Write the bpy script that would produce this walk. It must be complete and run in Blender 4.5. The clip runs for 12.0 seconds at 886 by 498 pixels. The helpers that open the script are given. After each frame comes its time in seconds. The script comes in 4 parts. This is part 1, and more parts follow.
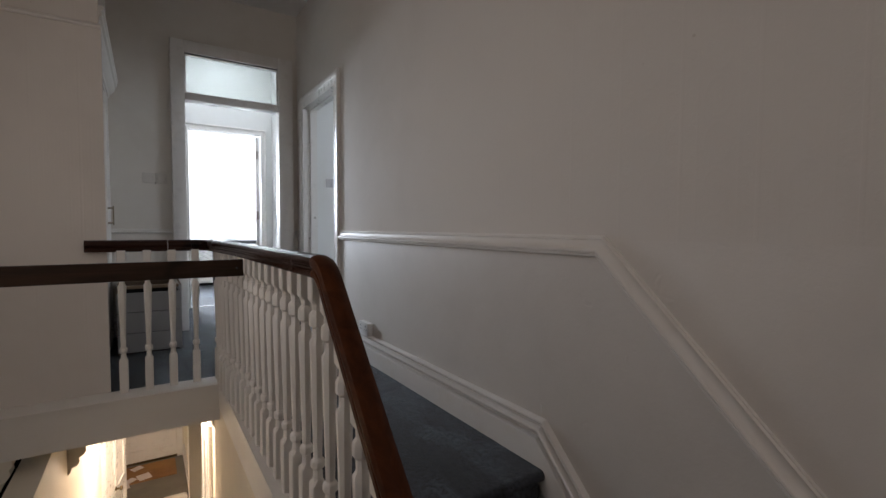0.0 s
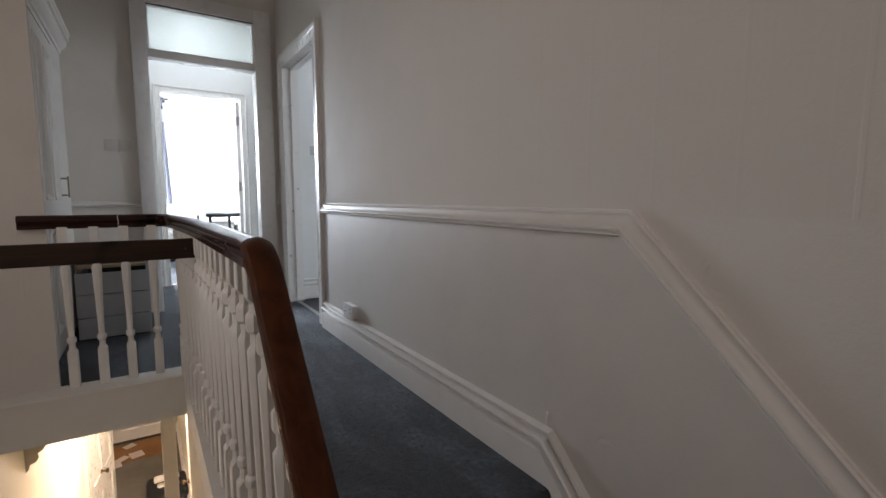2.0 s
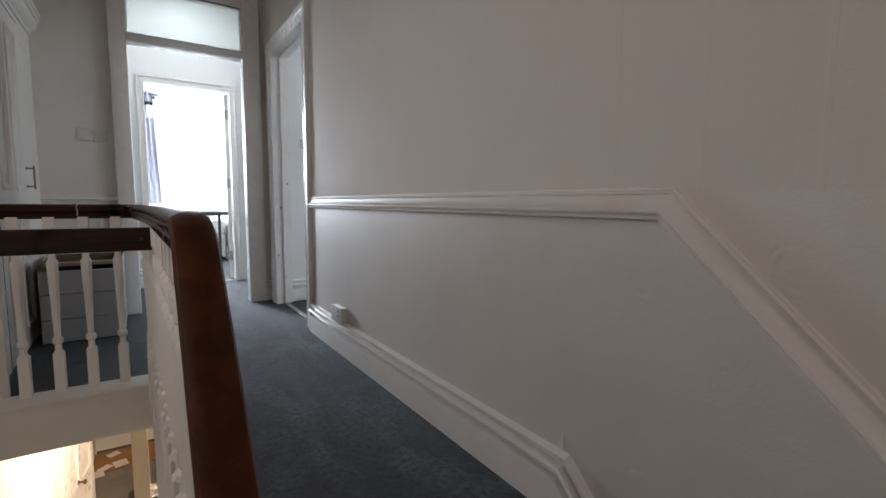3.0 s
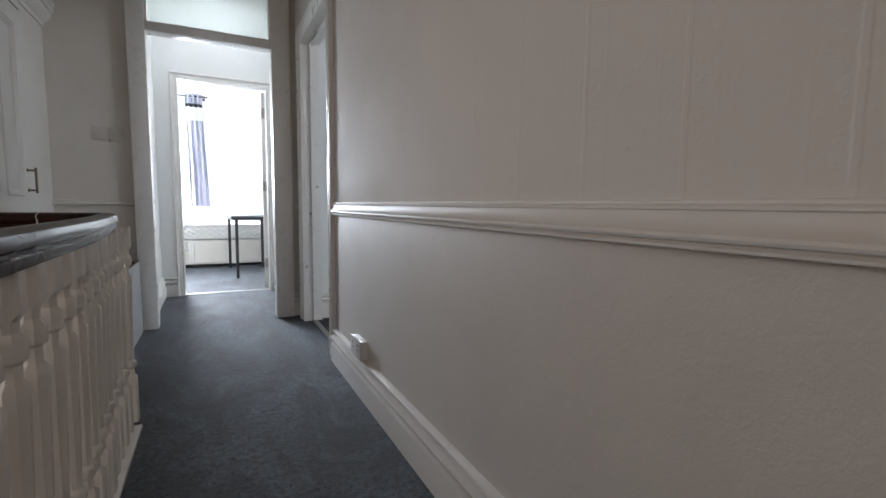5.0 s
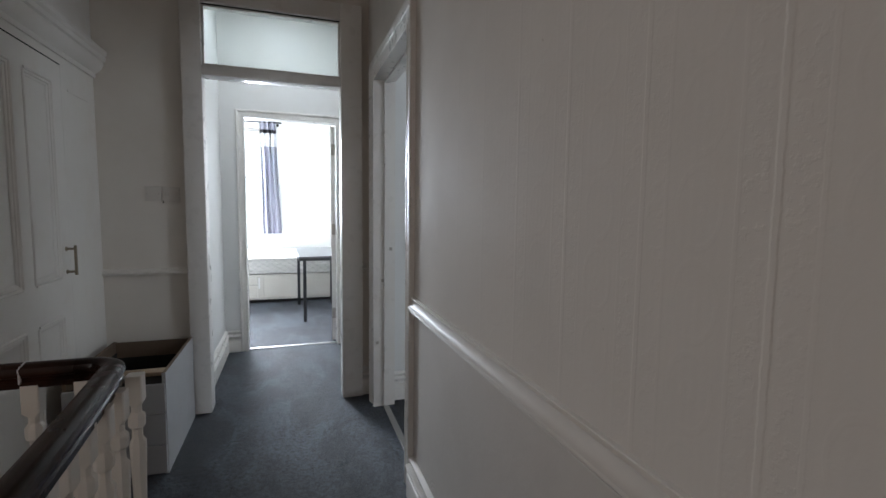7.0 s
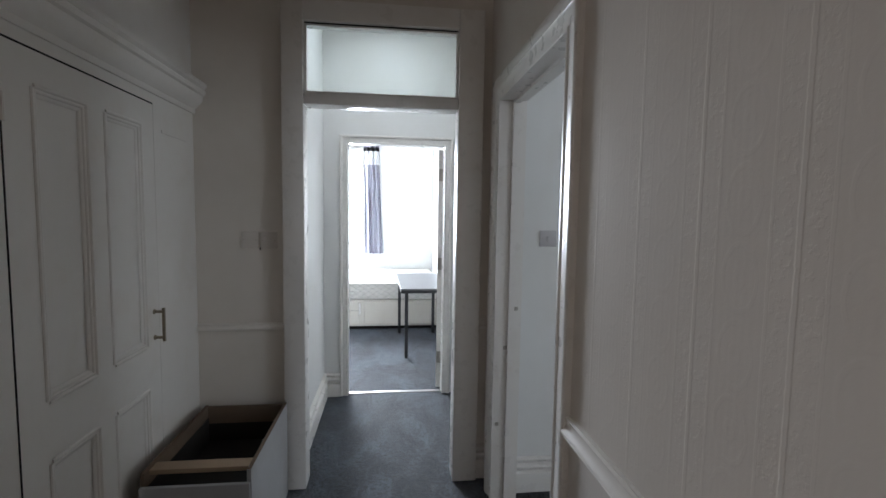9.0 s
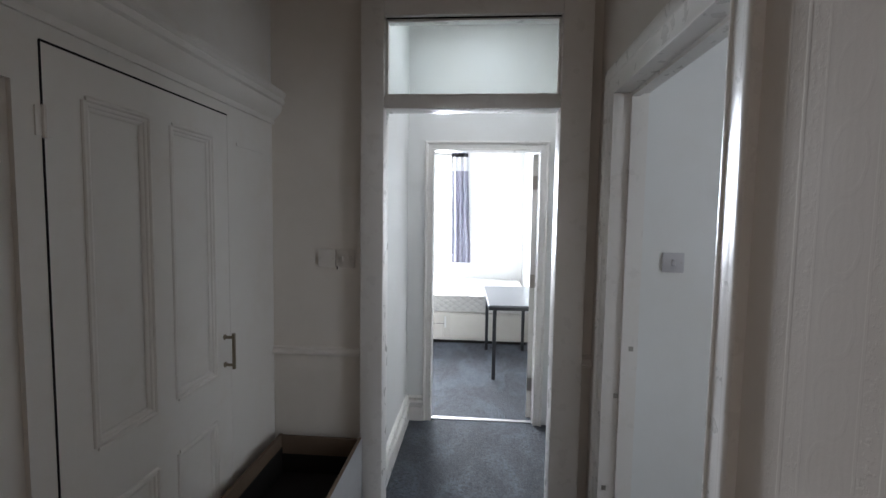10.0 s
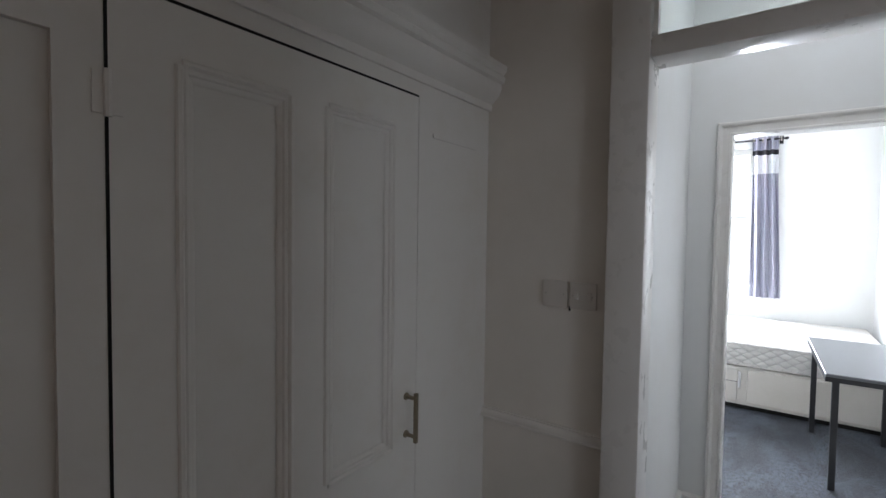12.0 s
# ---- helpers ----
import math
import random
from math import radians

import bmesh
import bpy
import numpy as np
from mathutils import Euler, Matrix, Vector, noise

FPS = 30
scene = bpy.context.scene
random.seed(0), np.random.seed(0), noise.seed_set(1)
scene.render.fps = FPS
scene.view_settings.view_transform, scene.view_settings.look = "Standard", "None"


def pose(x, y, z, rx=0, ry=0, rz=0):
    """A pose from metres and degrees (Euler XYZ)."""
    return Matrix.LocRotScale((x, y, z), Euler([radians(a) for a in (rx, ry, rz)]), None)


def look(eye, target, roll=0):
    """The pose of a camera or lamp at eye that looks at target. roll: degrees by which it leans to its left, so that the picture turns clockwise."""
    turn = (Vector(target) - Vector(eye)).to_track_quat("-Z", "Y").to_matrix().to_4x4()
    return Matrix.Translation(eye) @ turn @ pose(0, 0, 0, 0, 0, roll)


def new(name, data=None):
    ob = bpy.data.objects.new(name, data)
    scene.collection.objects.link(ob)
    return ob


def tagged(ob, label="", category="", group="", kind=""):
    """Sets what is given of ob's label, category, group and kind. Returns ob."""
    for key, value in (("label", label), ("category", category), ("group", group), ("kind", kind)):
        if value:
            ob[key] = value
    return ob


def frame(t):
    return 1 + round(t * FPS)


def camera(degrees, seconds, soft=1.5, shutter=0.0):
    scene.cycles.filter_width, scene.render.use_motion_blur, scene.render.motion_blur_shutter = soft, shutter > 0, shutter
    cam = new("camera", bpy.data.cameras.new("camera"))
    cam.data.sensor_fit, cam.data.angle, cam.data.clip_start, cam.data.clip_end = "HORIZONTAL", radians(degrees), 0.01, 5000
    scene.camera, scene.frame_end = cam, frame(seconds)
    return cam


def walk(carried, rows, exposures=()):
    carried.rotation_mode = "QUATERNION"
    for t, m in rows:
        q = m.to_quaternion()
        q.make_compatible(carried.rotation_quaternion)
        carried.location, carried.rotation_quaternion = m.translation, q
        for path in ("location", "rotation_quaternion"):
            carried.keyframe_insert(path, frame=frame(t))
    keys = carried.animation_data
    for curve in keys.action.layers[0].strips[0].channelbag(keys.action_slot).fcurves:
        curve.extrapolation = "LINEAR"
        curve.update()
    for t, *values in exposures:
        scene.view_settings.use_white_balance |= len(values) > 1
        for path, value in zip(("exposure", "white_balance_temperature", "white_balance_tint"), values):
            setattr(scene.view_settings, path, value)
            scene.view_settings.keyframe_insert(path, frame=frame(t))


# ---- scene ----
cam = camera(87.8, 12.0)
PATH = [
    (0, (0.102, -0.086, 0.924), (1.185, 1.593, 0.834), 0.3),
    (0.5, (0.156, -0.026, 0.91), (1.232, 1.651, 0.744), 0.1),
    (1, (0.224, 0.044, 0.915), (1.302, 1.716, 0.713), 0.1),
    (1.5, (0.278, 0.108, 0.924), (1.357, 1.779, 0.713), 0.2),
    (2, (0.318, 0.169, 0.927), (1.398, 1.838, 0.713), 0.1),
    (2.5, (0.373, 0.261, 0.884), (1.454, 1.93, 0.673), 0.2),
    (3, (0.446, 0.361, 0.863), (1.535, 2.027, 0.667), 0.4),
    (5, (0.781, 0.817, 0.889), (1.67, 2.599, 0.702), 0.6),
    (5.5, (0.824, 1.049, 0.974), (1.603, 2.884, 0.808), 0.6),
    (6, (0.874, 1.231, 1.088), (1.591, 3.091, 0.919), 0.7),
    (6.5, (0.9, 1.393, 1.203), (1.574, 3.268, 1.029), 0.8),
    (7, (0.895, 1.51, 1.276), (1.518, 3.403, 1.102), 0.7),
    (7.5, (0.863, 1.645, 1.353), (1.39, 3.567, 1.177), 0.7),
    (9.5, (0.851, 2.287, 1.53), (0.925, 4.28, 1.38), 0.9),
    (10, (0.852, 2.453, 1.554), (0.701, 4.442, 1.41), 0.9),
    (10.5, (0.83, 2.644, 1.537), (0.388, 4.59, 1.406), 1.0),
    (11, (0.784, 2.833, 1.557), (0.107, 4.711, 1.433), 1.0),
    (11.5, (0.747, 3.007, 1.553), (-0.188, 4.772, 1.448), 0.9),
    (12, (0.723, 3.166, 1.544), (-0.457, 4.779, 1.465), 0.8),
]
# the clip's camera stops down as it nears the bright room
EXPOSURE = [(0.0, -0.06, 6120, 14), (2.5, 0.18, 6120, 14), (5.5, 0.06, 6160, 14), (6.5, -0.22, 6150, 13), (7.5, -0.40, 6150, 13), (9.5, -0.44, 6200, 14), (10.5, -0.46, 6250, 16), (12.0, -0.66, 6250, 16)]
walk(cam, [(t, look(eye, target, roll)) for t, eye, target, roll in PATH], exposures=EXPOSURE)

# ---- world and light ----
world = bpy.data.worlds.new("world")
scene.world = world
world.use_nodes = True
wn = world.node_tree
bgn = wn.nodes["Background"]
skyt = wn.nodes.new("ShaderNodeTexSky")
skyt.sky_type = "NISHITA"
skyt.sun_disc = False
skyt.sun_elevation = radians(38)
skyt.sun_rotation = radians(60)
wn.links.new(skyt.outputs[0], bgn.inputs[0])
bgn.inputs[1].default_value = 0.1


def window_light(name, eye, target, w, h, watts, col):
    d = bpy.data.lights.new(name, "AREA")
    d.shape, d.size, d.size_y, d.energy, d.color = "RECTANGLE", w, h, watts, col
    ob = new(name, d)
    ob.matrix_world = look(eye, target)
    return ob


def bulb_light(name, place, watts, col, radius=0.05):
    d = bpy.data.lights.new(name, "POINT")
    d.energy, d.color, d.shadow_soft_size = watts, col, radius
    ob = new(name, d)
    ob.location = place
    return ob


DAY = (0.86, 0.94, 1.0)
WARM = (1.0, 0.80, 0.60)
window_light("bedroom_daylight", (-0.15, 9.56, 1.75), (-0.05, 5.0, 1.2), 1.15, 1.5, 350, DAY)
window_light("side_room_daylight", (4.55, 2.6, 1.6), (1.5, 3.2, 1.2), 0.95, 1.5, 23, DAY)
# unseen window at an invented place, added for warm light from the left
window_light("unseen_stair_light", (-0.97, 1.45, 1.35), (1.39, 1.75, 0.75), 1.2, 1.3, 7.5, (1.0, 0.85, 0.72))
window_light("back_window_daylight", (0.72, -1.57, 1.7), (0.3, 4.5, 1.0), 0.8, 1.2, 6, (1.0, 0.83, 0.69))
window_light("passage_lamp_light", (0.85, 5.25, 2.93), (0.85, 5.25, 0.0), 0.26, 0.26, 7, (0.90, 0.97, 1.0))
bulb_light("hall_bulb", (0.27, 5.3, -0.75), 120, WARM, 0.09)


# ---- materials ----
def material(name, col, rough=0.6, metal=0.0):
    m = bpy.data.materials.new(name)
    m.use_nodes = True
    b = m.node_tree.nodes["Principled BSDF"]
    b.inputs["Base Color"].default_value = (*col, 1)
    b.inputs["Roughness"].default_value = rough
    b.inputs["Metallic"].default_value = metal
    return m


class Net:
    """A small builder of shader nodes."""

    def __init__(self, m):
        self.t = m.node_tree
        self.b = m.node_tree.nodes["Principled BSDF"]
        self.co = self.t.nodes.new("ShaderNodeTexCoord").outputs["Object"]

    def put(self, sock, v):
        if isinstance(v, bpy.types.NodeSocket):
            self.t.links.new(v, sock)
        else:
            sock.default_value = v

    def math(self, op, a, b=0.0, c=0.0):
        n = self.t.nodes.new("ShaderNodeMath")
        n.operation = op
        for s, v in zip(n.inputs, (a, b, c)):
            self.put(s, v)
        return n.outputs[0]

    def xyz(self):
        n = self.t.nodes.new("ShaderNodeSeparateXYZ")
        self.put(n.inputs[0], self.co)
        return n.outputs

    def scaled(self, s):
        n = self.t.nodes.new("ShaderNodeMapping")
        self.put(n.inputs[0], self.co)
        n.inputs["Scale"].default_value = s
        return n.outputs[0]

    def noise(self, scale, detail=4.0, rough=0.6, co=None, distort=0.0):
        n = self.t.nodes.new("ShaderNodeTexNoise")
        self.put(n.inputs["Vector"], co or self.co)
        n.inputs["Scale"].default_value = scale
        n.inputs["Detail"].default_value = detail
        n.inputs["Roughness"].default_value = rough
        n.inputs["Distortion"].default_value = distort
        return n.outputs[0]

    def voronoi(self, scale, co=None):
        n = self.t.nodes.new("ShaderNodeTexVoronoi")
        self.put(n.inputs["Vector"], co or self.co)
        n.inputs["Scale"].default_value = scale
        return n.outputs["Distance"], n.outputs["Color"]

    def band(self, v, lo, hi, to_lo=0.0, to_hi=1.0):
        n = self.t.nodes.new("ShaderNodeMapRange")
        n.interpolation_type = "SMOOTHSTEP"
        for s, x in zip(n.inputs, (v, lo, hi, to_lo, to_hi)):
            self.put(s, x)
        return n.outputs[0]

    def mix(self, f, a, b):
        n = self.t.nodes.new("ShaderNodeMix")
        n.data_type = "RGBA"
        self.put(n.inputs[0], f)
        self.put(n.inputs[6], (*a, 1) if isinstance(a, tuple) else a)
        self.put(n.inputs[7], (*b, 1) if isinstance(b, tuple) else b)
        return n.outputs[2]

    def colour(self, v):
        self.put(self.b.inputs["Base Color"], v)

    def rough(self, v):
        self.put(self.b.inputs["Roughness"], v)

    def bump(self, h, strength=0.3, dist=0.01):
        n = self.t.nodes.new("ShaderNodeBump")
        n.inputs["Strength"].default_value = strength
        n.inputs["Distance"].default_value = dist
        self.put(n.inputs["Height"], h)
        self.put(self.b.inputs["Normal"], n.outputs[0])


def plaster(name, col, dirt=0.06, rough=0.65, grain=0.25):
    m = material(name, col, rough)
    n = Net(m)
    f = n.band(n.noise(1.3, 6, 0.65), 0.35, 0.75)
    fine = n.noise(160, 2)
    low = tuple(c * (1 - dirt * 1.6) * k for c, k in zip(col, (1, 0.985, 0.96)))
    n.colour(n.mix(f, col, low))
    n.bump(n.math("ADD", n.math("MULTIPLY", n.noise(24, 4), 0.6), n.math("MULTIPLY", fine, 0.35)), grain, 0.004)
    return m


def woodwork(name, col, rough=0.32):
    m = material(name, col, rough)
    n = Net(m)
    f = n.band(n.noise(5, 6, 0.7), 0.45, 0.8)
    chips = n.band(n.noise(38, 3, 0.6), 0.86, 0.90)
    low = tuple(c * k for c, k in zip(col, (0.95, 0.93, 0.90)))
    n.colour(n.mix(chips, n.mix(f, col, low), (0.52, 0.48, 0.42)))
    n.rough(n.band(n.noise(14, 4), 0.2, 0.8, rough - 0.02, rough + 0.07))
    n.bump(n.math("ADD", n.noise(70, 3), n.math("MULTIPLY", n.noise(8, 3), 0.3)), 0.035, 0.0005)
    return m


# embossed lining paper above the rail: ribbed lines between columns of narrow ovals
def embossed():
    m = material("embossed_paper", (0.68, 0.638, 0.59), 0.45)
    n = Net(m)
    x, y, z = n.xyz()
    wob = n.math("MULTIPLY", n.math("SUBTRACT", n.noise(60, 2), 0.5), 0.004)
    u = n.math("FRACT", n.math("DIVIDE", n.math("ADD", n.math("ADD", y, n.math("SUBTRACT", x, 4.065)), wob), 0.2013))
    v = n.math("FRACT", n.math("DIVIDE", n.math("ADD", z, wob), 0.122))
    du = n.math("ABSOLUTE", n.math("SUBTRACT", u, 0.5))
    dv = n.math("SUBTRACT", v, 0.5)
    r = n.math("SQRT", n.math("ADD", n.math("POWER", n.math("MULTIPLY", du, 2.5), 2.0), n.math("POWER", n.math("ABSOLUTE", dv), 2.0)))
    ring = n.band(n.math("ABSOLUTE", n.math("SUBTRACT", r, 0.43)), 0.02, 0.06, 1.0, 0.0)
    petal = n.band(n.math("ABSOLUTE", n.math("SUBTRACT", r, 0.10)), 0.03, 0.08, 0.7, 0.0)
    inside = n.band(du, 0.2, 0.24, 1.0, 0.0)
    ridge = n.math("ADD", n.band(du, 0.468, 0.486, 0.0, 1.9), n.band(n.math("ABSOLUTE", n.math("SUBTRACT", du, 0.27)), 0.008, 0.022, 0.6, 0.0))
    leaf = n.math("MULTIPLY", n.band(n.noise(55, 3, 0.6), 0.48, 0.6), n.band(n.math("ABSOLUTE", n.math("SUBTRACT", du, 0.37)), 0.07, 0.09, 0.7, 0.0))
    ribs = n.math("MULTIPLY", n.math("SINE", n.math("MULTIPLY", n.math("ADD", x, y), 392.0)), 0.10)
    motif = n.math("MULTIPLY", n.math("MULTIPLY", n.math("ADD", ring, petal), inside), 0.35)
    deco = n.math("ADD", n.math("ADD", motif, ribs), n.math("ADD", ridge, n.math("MULTIPLY", leaf, 0.9)))
    worn = n.band(n.noise(6, 4, 0.7), 0.3, 0.65, 0.6, 1.0)
    h = n.math("ADD", n.math("MULTIPLY", deco, worn), n.math("ADD", n.math("MULTIPLY", n.noise(120, 3), 0.5), n.math("MULTIPLY", n.noise(34, 3, 0.6), 0.35)))
    n.bump(h, 0.19, 0.0013)
    n.b.inputs["Specular IOR Level"].default_value = 0.012
    f = n.band(n.noise(1.1, 6, 0.65), 0.4, 0.75)
    spots = n.band(n.noise(31, 2, 0.5), 0.76, 0.80)
    n.colour(n.mix(spots, n.mix(f, (0.68, 0.638, 0.59), (0.63, 0.588, 0.54)), (0.58, 0.53, 0.475)))
    n.rough(n.band(n.noise(6, 4), 0.3, 0.7, 0.56, 0.64))
    return m


# combed plaster-effect paper under the rail: scattered fans of fine arcs
def combed():
    m = material("combed_paper", (0.68, 0.638, 0.59), 0.5)
    n = Net(m)
    d, c = n.voronoi(5.2)
    arcs = n.math("SINE", n.math("MULTIPLY", d, 95.0))
    sep = n.t.nodes.new("ShaderNodeSeparateColor")
    n.put(sep.inputs[0], c)
    some = n.band(sep.outputs[0], 0.55, 0.65)
    fan = n.math("MULTIPLY", n.math("MULTIPLY", arcs, n.band(d, 0.36, 0.46, 1.0, 0.0)), n.math("MULTIPLY", some, n.band(n.noise(12, 2), 0.52, 0.64)))
    h = n.math("ADD", n.math("MULTIPLY", fan, 0.6), n.math("ADD", n.math("MULTIPLY", n.noise(26, 4, 0.7), 1.0), n.math("MULTIPLY", n.noise(140, 2), 0.3)))
    n.bump(h, 0.36, 0.003)
    f = n.band(n.noise(1.6, 6, 0.65), 0.4, 0.75)
    n.colour(n.mix(f, (0.68, 0.638, 0.59), (0.63, 0.588, 0.54)))
    return m


def carpet_mat(name, a, b):
    m = material(name, a, 0.66)
    n = Net(m)
    tuft = n.noise(190, 2, 0.8)
    clump = n.noise(46, 5, 0.85)
    brushed = n.band(n.noise(2.6, 6, 0.66, n.scaled((1.5, 0.7, 1.0)), 0.8), 0.38, 0.66)
    dark = tuple(c * 0.10 for c in a)
    body = n.mix(brushed, a, b)
    fleck = n.band(n.math("ADD", n.math("MULTIPLY", clump, 0.7), n.math("MULTIPLY", tuft, 0.35)), 0.43, 0.60)
    n.colour(n.mix(fleck, dark, body))
    n.bump(n.math("ADD", clump, n.math("MULTIPLY", tuft, 0.8)), 1.0, 0.012)
    n.b.inputs["Sheen Weight"].default_value = 0.12
    n.b.inputs["Sheen Roughness"].default_value = 0.5
    n.b.inputs["Specular IOR Level"].default_value = 0.38
    return m


def timber(name, a, b, rough, axis):
    m = material(name, a, rough)
    n = Net(m)
    s = [28.0, 28.0, 28.0]
    s[axis] = 1.6
    g = n.noise(1.0, 6, 0.62, n.scaled(tuple(s)), 0.8)
    knots = n.band(n.noise(3.2, 3, 0.5), 0.60, 0.72)
    n.colour(n.mix(knots, n.mix(n.band(g, 0.3, 0.72), a, b), tuple(c * 0.35 for c in a)))
    n.rough(n.band(n.noise(9, 4), 0.3, 0.75, rough - 0.03, rough + 0.05))
    n.bump(g, 0.035, 0.002)
    n.b.inputs["Specular IOR Level"].default_value = 0.15
    return m


PAPER_UP, PAPER_LOW = embossed(), combed()
PLASTER = plaster("painted_plaster", (0.70, 0.66, 0.605))
PLASTER_COOL = plaster("white_emulsion", (0.76, 0.765, 0.755), 0.03, 0.55, 0.15)
HALL_WALL = plaster("hall_emulsion", (0.72, 0.66, 0.55), 0.05)
CEIL = plaster("ceiling_paint", (0.78, 0.77, 0.75), 0.03)
GLOSS = woodwork("white_gloss_paint", (0.745, 0.722, 0.69), 0.27)
SKIRT_GLOSS = woodwork("fresh_gloss_paint", (0.76, 0.735, 0.70), 0.16)
EGGSHELL = woodwork("white_eggshell_paint", (0.735, 0.705, 0.66), 0.45)
CARPET = carpet_mat("slate_carpet", (0.026, 0.033, 0.047), (0.100, 0.122, 0.163))
CARPET_DARK = carpet_mat("charcoal_carpet", (0.045, 0.048, 0.055), (0.06, 0.063, 0.07))
# level and return handrails are coloured darker than the sloping one
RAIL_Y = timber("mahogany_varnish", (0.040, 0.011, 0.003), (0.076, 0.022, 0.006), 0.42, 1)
RAIL_LEVEL = timber("mahogany_varnish_level", (0.016, 0.006, 0.004), (0.032, 0.012, 0.007), 0.24, 1)
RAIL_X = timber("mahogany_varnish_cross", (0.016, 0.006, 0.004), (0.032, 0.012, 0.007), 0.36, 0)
PLANK = timber("stained_plank", (0.016, 0.009, 0.005), (0.040, 0.021, 0.012), 0.6, 0)
CHIPBOARD = plaster("chipboard_edge", (0.15, 0.105, 0.07), 0.2, 0.85, 0.6)
LAMINATE = woodwork("white_laminate", (0.37, 0.37, 0.375), 0.45)
INSIDE = plaster("dark_laminate", (0.10, 0.07, 0.055), 0.1)
METAL = material("brushed_nickel", (0.45, 0.42, 0.38), 0.35, 1.0)
BRASS = material("aged_brass", (0.16, 0.11, 0.055), 0.4, 1.0)
PLASTIC = material("white_plastic", (0.74, 0.73, 0.71), 0.3)
# near-black, for open joints and for shade painted into recesses
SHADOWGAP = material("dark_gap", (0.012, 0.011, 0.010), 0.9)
BLACK = material("black_powder_coat", (0.014, 0.014, 0.016), 0.45)
TABLETOP = plaster("pale_grey_tabletop", (0.095, 0.10, 0.11), 0.03, 0.32, 0.05)


def quilted():
    m = material("mattress_ticking", (0.60, 0.58, 0.54), 0.8)
    n = Net(m)
    x, y, z = n.xyz()
    a = n.math("ABSOLUTE", n.math("SINE", n.math("MULTIPLY", n.math("ADD", n.math("ADD", x, y), n.math("MULTIPLY", z, 1.6)), 30.0)))
    b = n.math("ABSOLUTE", n.math("SINE", n.math("MULTIPLY", n.math("SUBTRACT", n.math("ADD", x, y), n.math("MULTIPLY", z, 1.6)), 30.0)))
    h = n.math("POWER", n.math("MULTIPLY", a, b), 0.4)
    n.colour(n.mix(n.band(h, 0.15, 0.6), (0.46, 0.445, 0.415), (0.56, 0.54, 0.505)))
    n.bump(n.math("ADD", h, n.math("MULTIPLY", n.noise(120, 2), 0.15)), 0.7, 0.012)
    return m


TICKING = quilted()
DIVAN = plaster("divan_fabric", (0.60, 0.565, 0.51), 0.06, 0.85, 0.6)
CLOTH_GREY = plaster("grey_curtain_cloth", (0.33, 0.33, 0.40), 0.1, 0.85, 0.4)
CLOTH_WHITE = plaster("white_curtain_cloth", (0.72, 0.72, 0.74), 0.04, 0.85, 0.4)
CLOTH_BLACK = plaster("black_curtain_cloth", (0.015, 0.014, 0.018), 0.1, 0.85, 0.4)
MAT = plaster("coir_mat", (0.34, 0.17, 0.06), 0.25, 0.95, 0.8)
LETTER = plaster("letter_paper", (0.75, 0.68, 0.66), 0.05, 0.7, 0.1)
BAG_DARK = plaster("black_bag_cloth", (0.007, 0.007, 0.008), 0.1, 0.7, 0.4)
BAG_PALE = plaster("cream_bag_cloth", (0.62, 0.58, 0.52), 0.08, 0.8, 0.4)
SILVER = material("aluminium_strip", (0.42, 0.41, 0.40), 0.42, 1.0)
PAINTED = plaster("painted_over_plastic", (0.62, 0.585, 0.54), 0.05, 0.4, 0.1)

GLASS = bpy.data.materials.new("window_glass")
GLASS.use_nodes = True
gb = GLASS.node_tree.nodes["Principled BSDF"]
gb.inputs["Base Color"].default_value = (0.93, 0.98, 0.96, 1)
gb.inputs["Transmission Weight"].default_value = 1.0
gb.inputs["Roughness"].default_value = 0.02
gb.inputs["IOR"].default_value = 1.45

GLOW = bpy.data.materials.new("bright_overcast_distance")
GLOW.use_nodes = True
gt = GLOW.node_tree
em = gt.nodes.new("ShaderNodeEmission")
em.inputs[0].default_value = (0.90, 0.96, 1.0, 1)
em.inputs[1].default_value = 4.0
gt.links.new(em.outputs[0], gt.nodes["Material Output"].inputs[0])
BULB = bpy.data.materials.new("lit_bulb")
BULB.use_nodes = True
bt = BULB.node_tree
em2 = bt.nodes.new("ShaderNodeEmission")
em2.inputs[0].default_value = (1.0, 0.8, 0.55, 1)
em2.inputs[1].default_value = 8.0
bt.links.new(em2.outputs[0], bt.nodes["Material Output"].inputs[0])

BULB_COOL = bpy.data.materials.new("lit_diffuser")
BULB_COOL.use_nodes = True
em3 = BULB_COOL.node_tree.nodes.new("ShaderNodeEmission")
em3.inputs[0].default_value = (0.9, 0.97, 1.0, 1)
em3.inputs[1].default_value = 6.0
BULB_COOL.node_tree.links.new(em3.outputs[0], BULB_COOL.node_tree.nodes["Material Output"].inputs[0])


# ---- mesh helpers ----
def bx(bm, x0, x1, y0, y1, z0, z1):
    vs = [bm.verts.new((x, y, z)) for x in (x0, x1) for y in (y0, y1) for z in (z0, z1)]
    for f in ((0, 1, 3, 2), (4, 6, 7, 5), (0, 4, 5, 1), (2, 3, 7, 6), (0, 2, 6, 4), (1, 5, 7, 3)):
        bm.faces.new([vs[i] for i in f])


def boxes(*bs):
    bm = bmesh.new()
    for b in bs:
        bx(bm, *b)
    return bm


def softbox(x0, x1, y0, y1, z0, z1, r=0.006, seg=2):
    bm = boxes((x0, x1, y0, y1, z0, z1))
    bmesh.ops.bevel(bm, geom=bm.edges[:], offset=r, segments=seg, profile=0.6, affect="EDGES")
    return bm


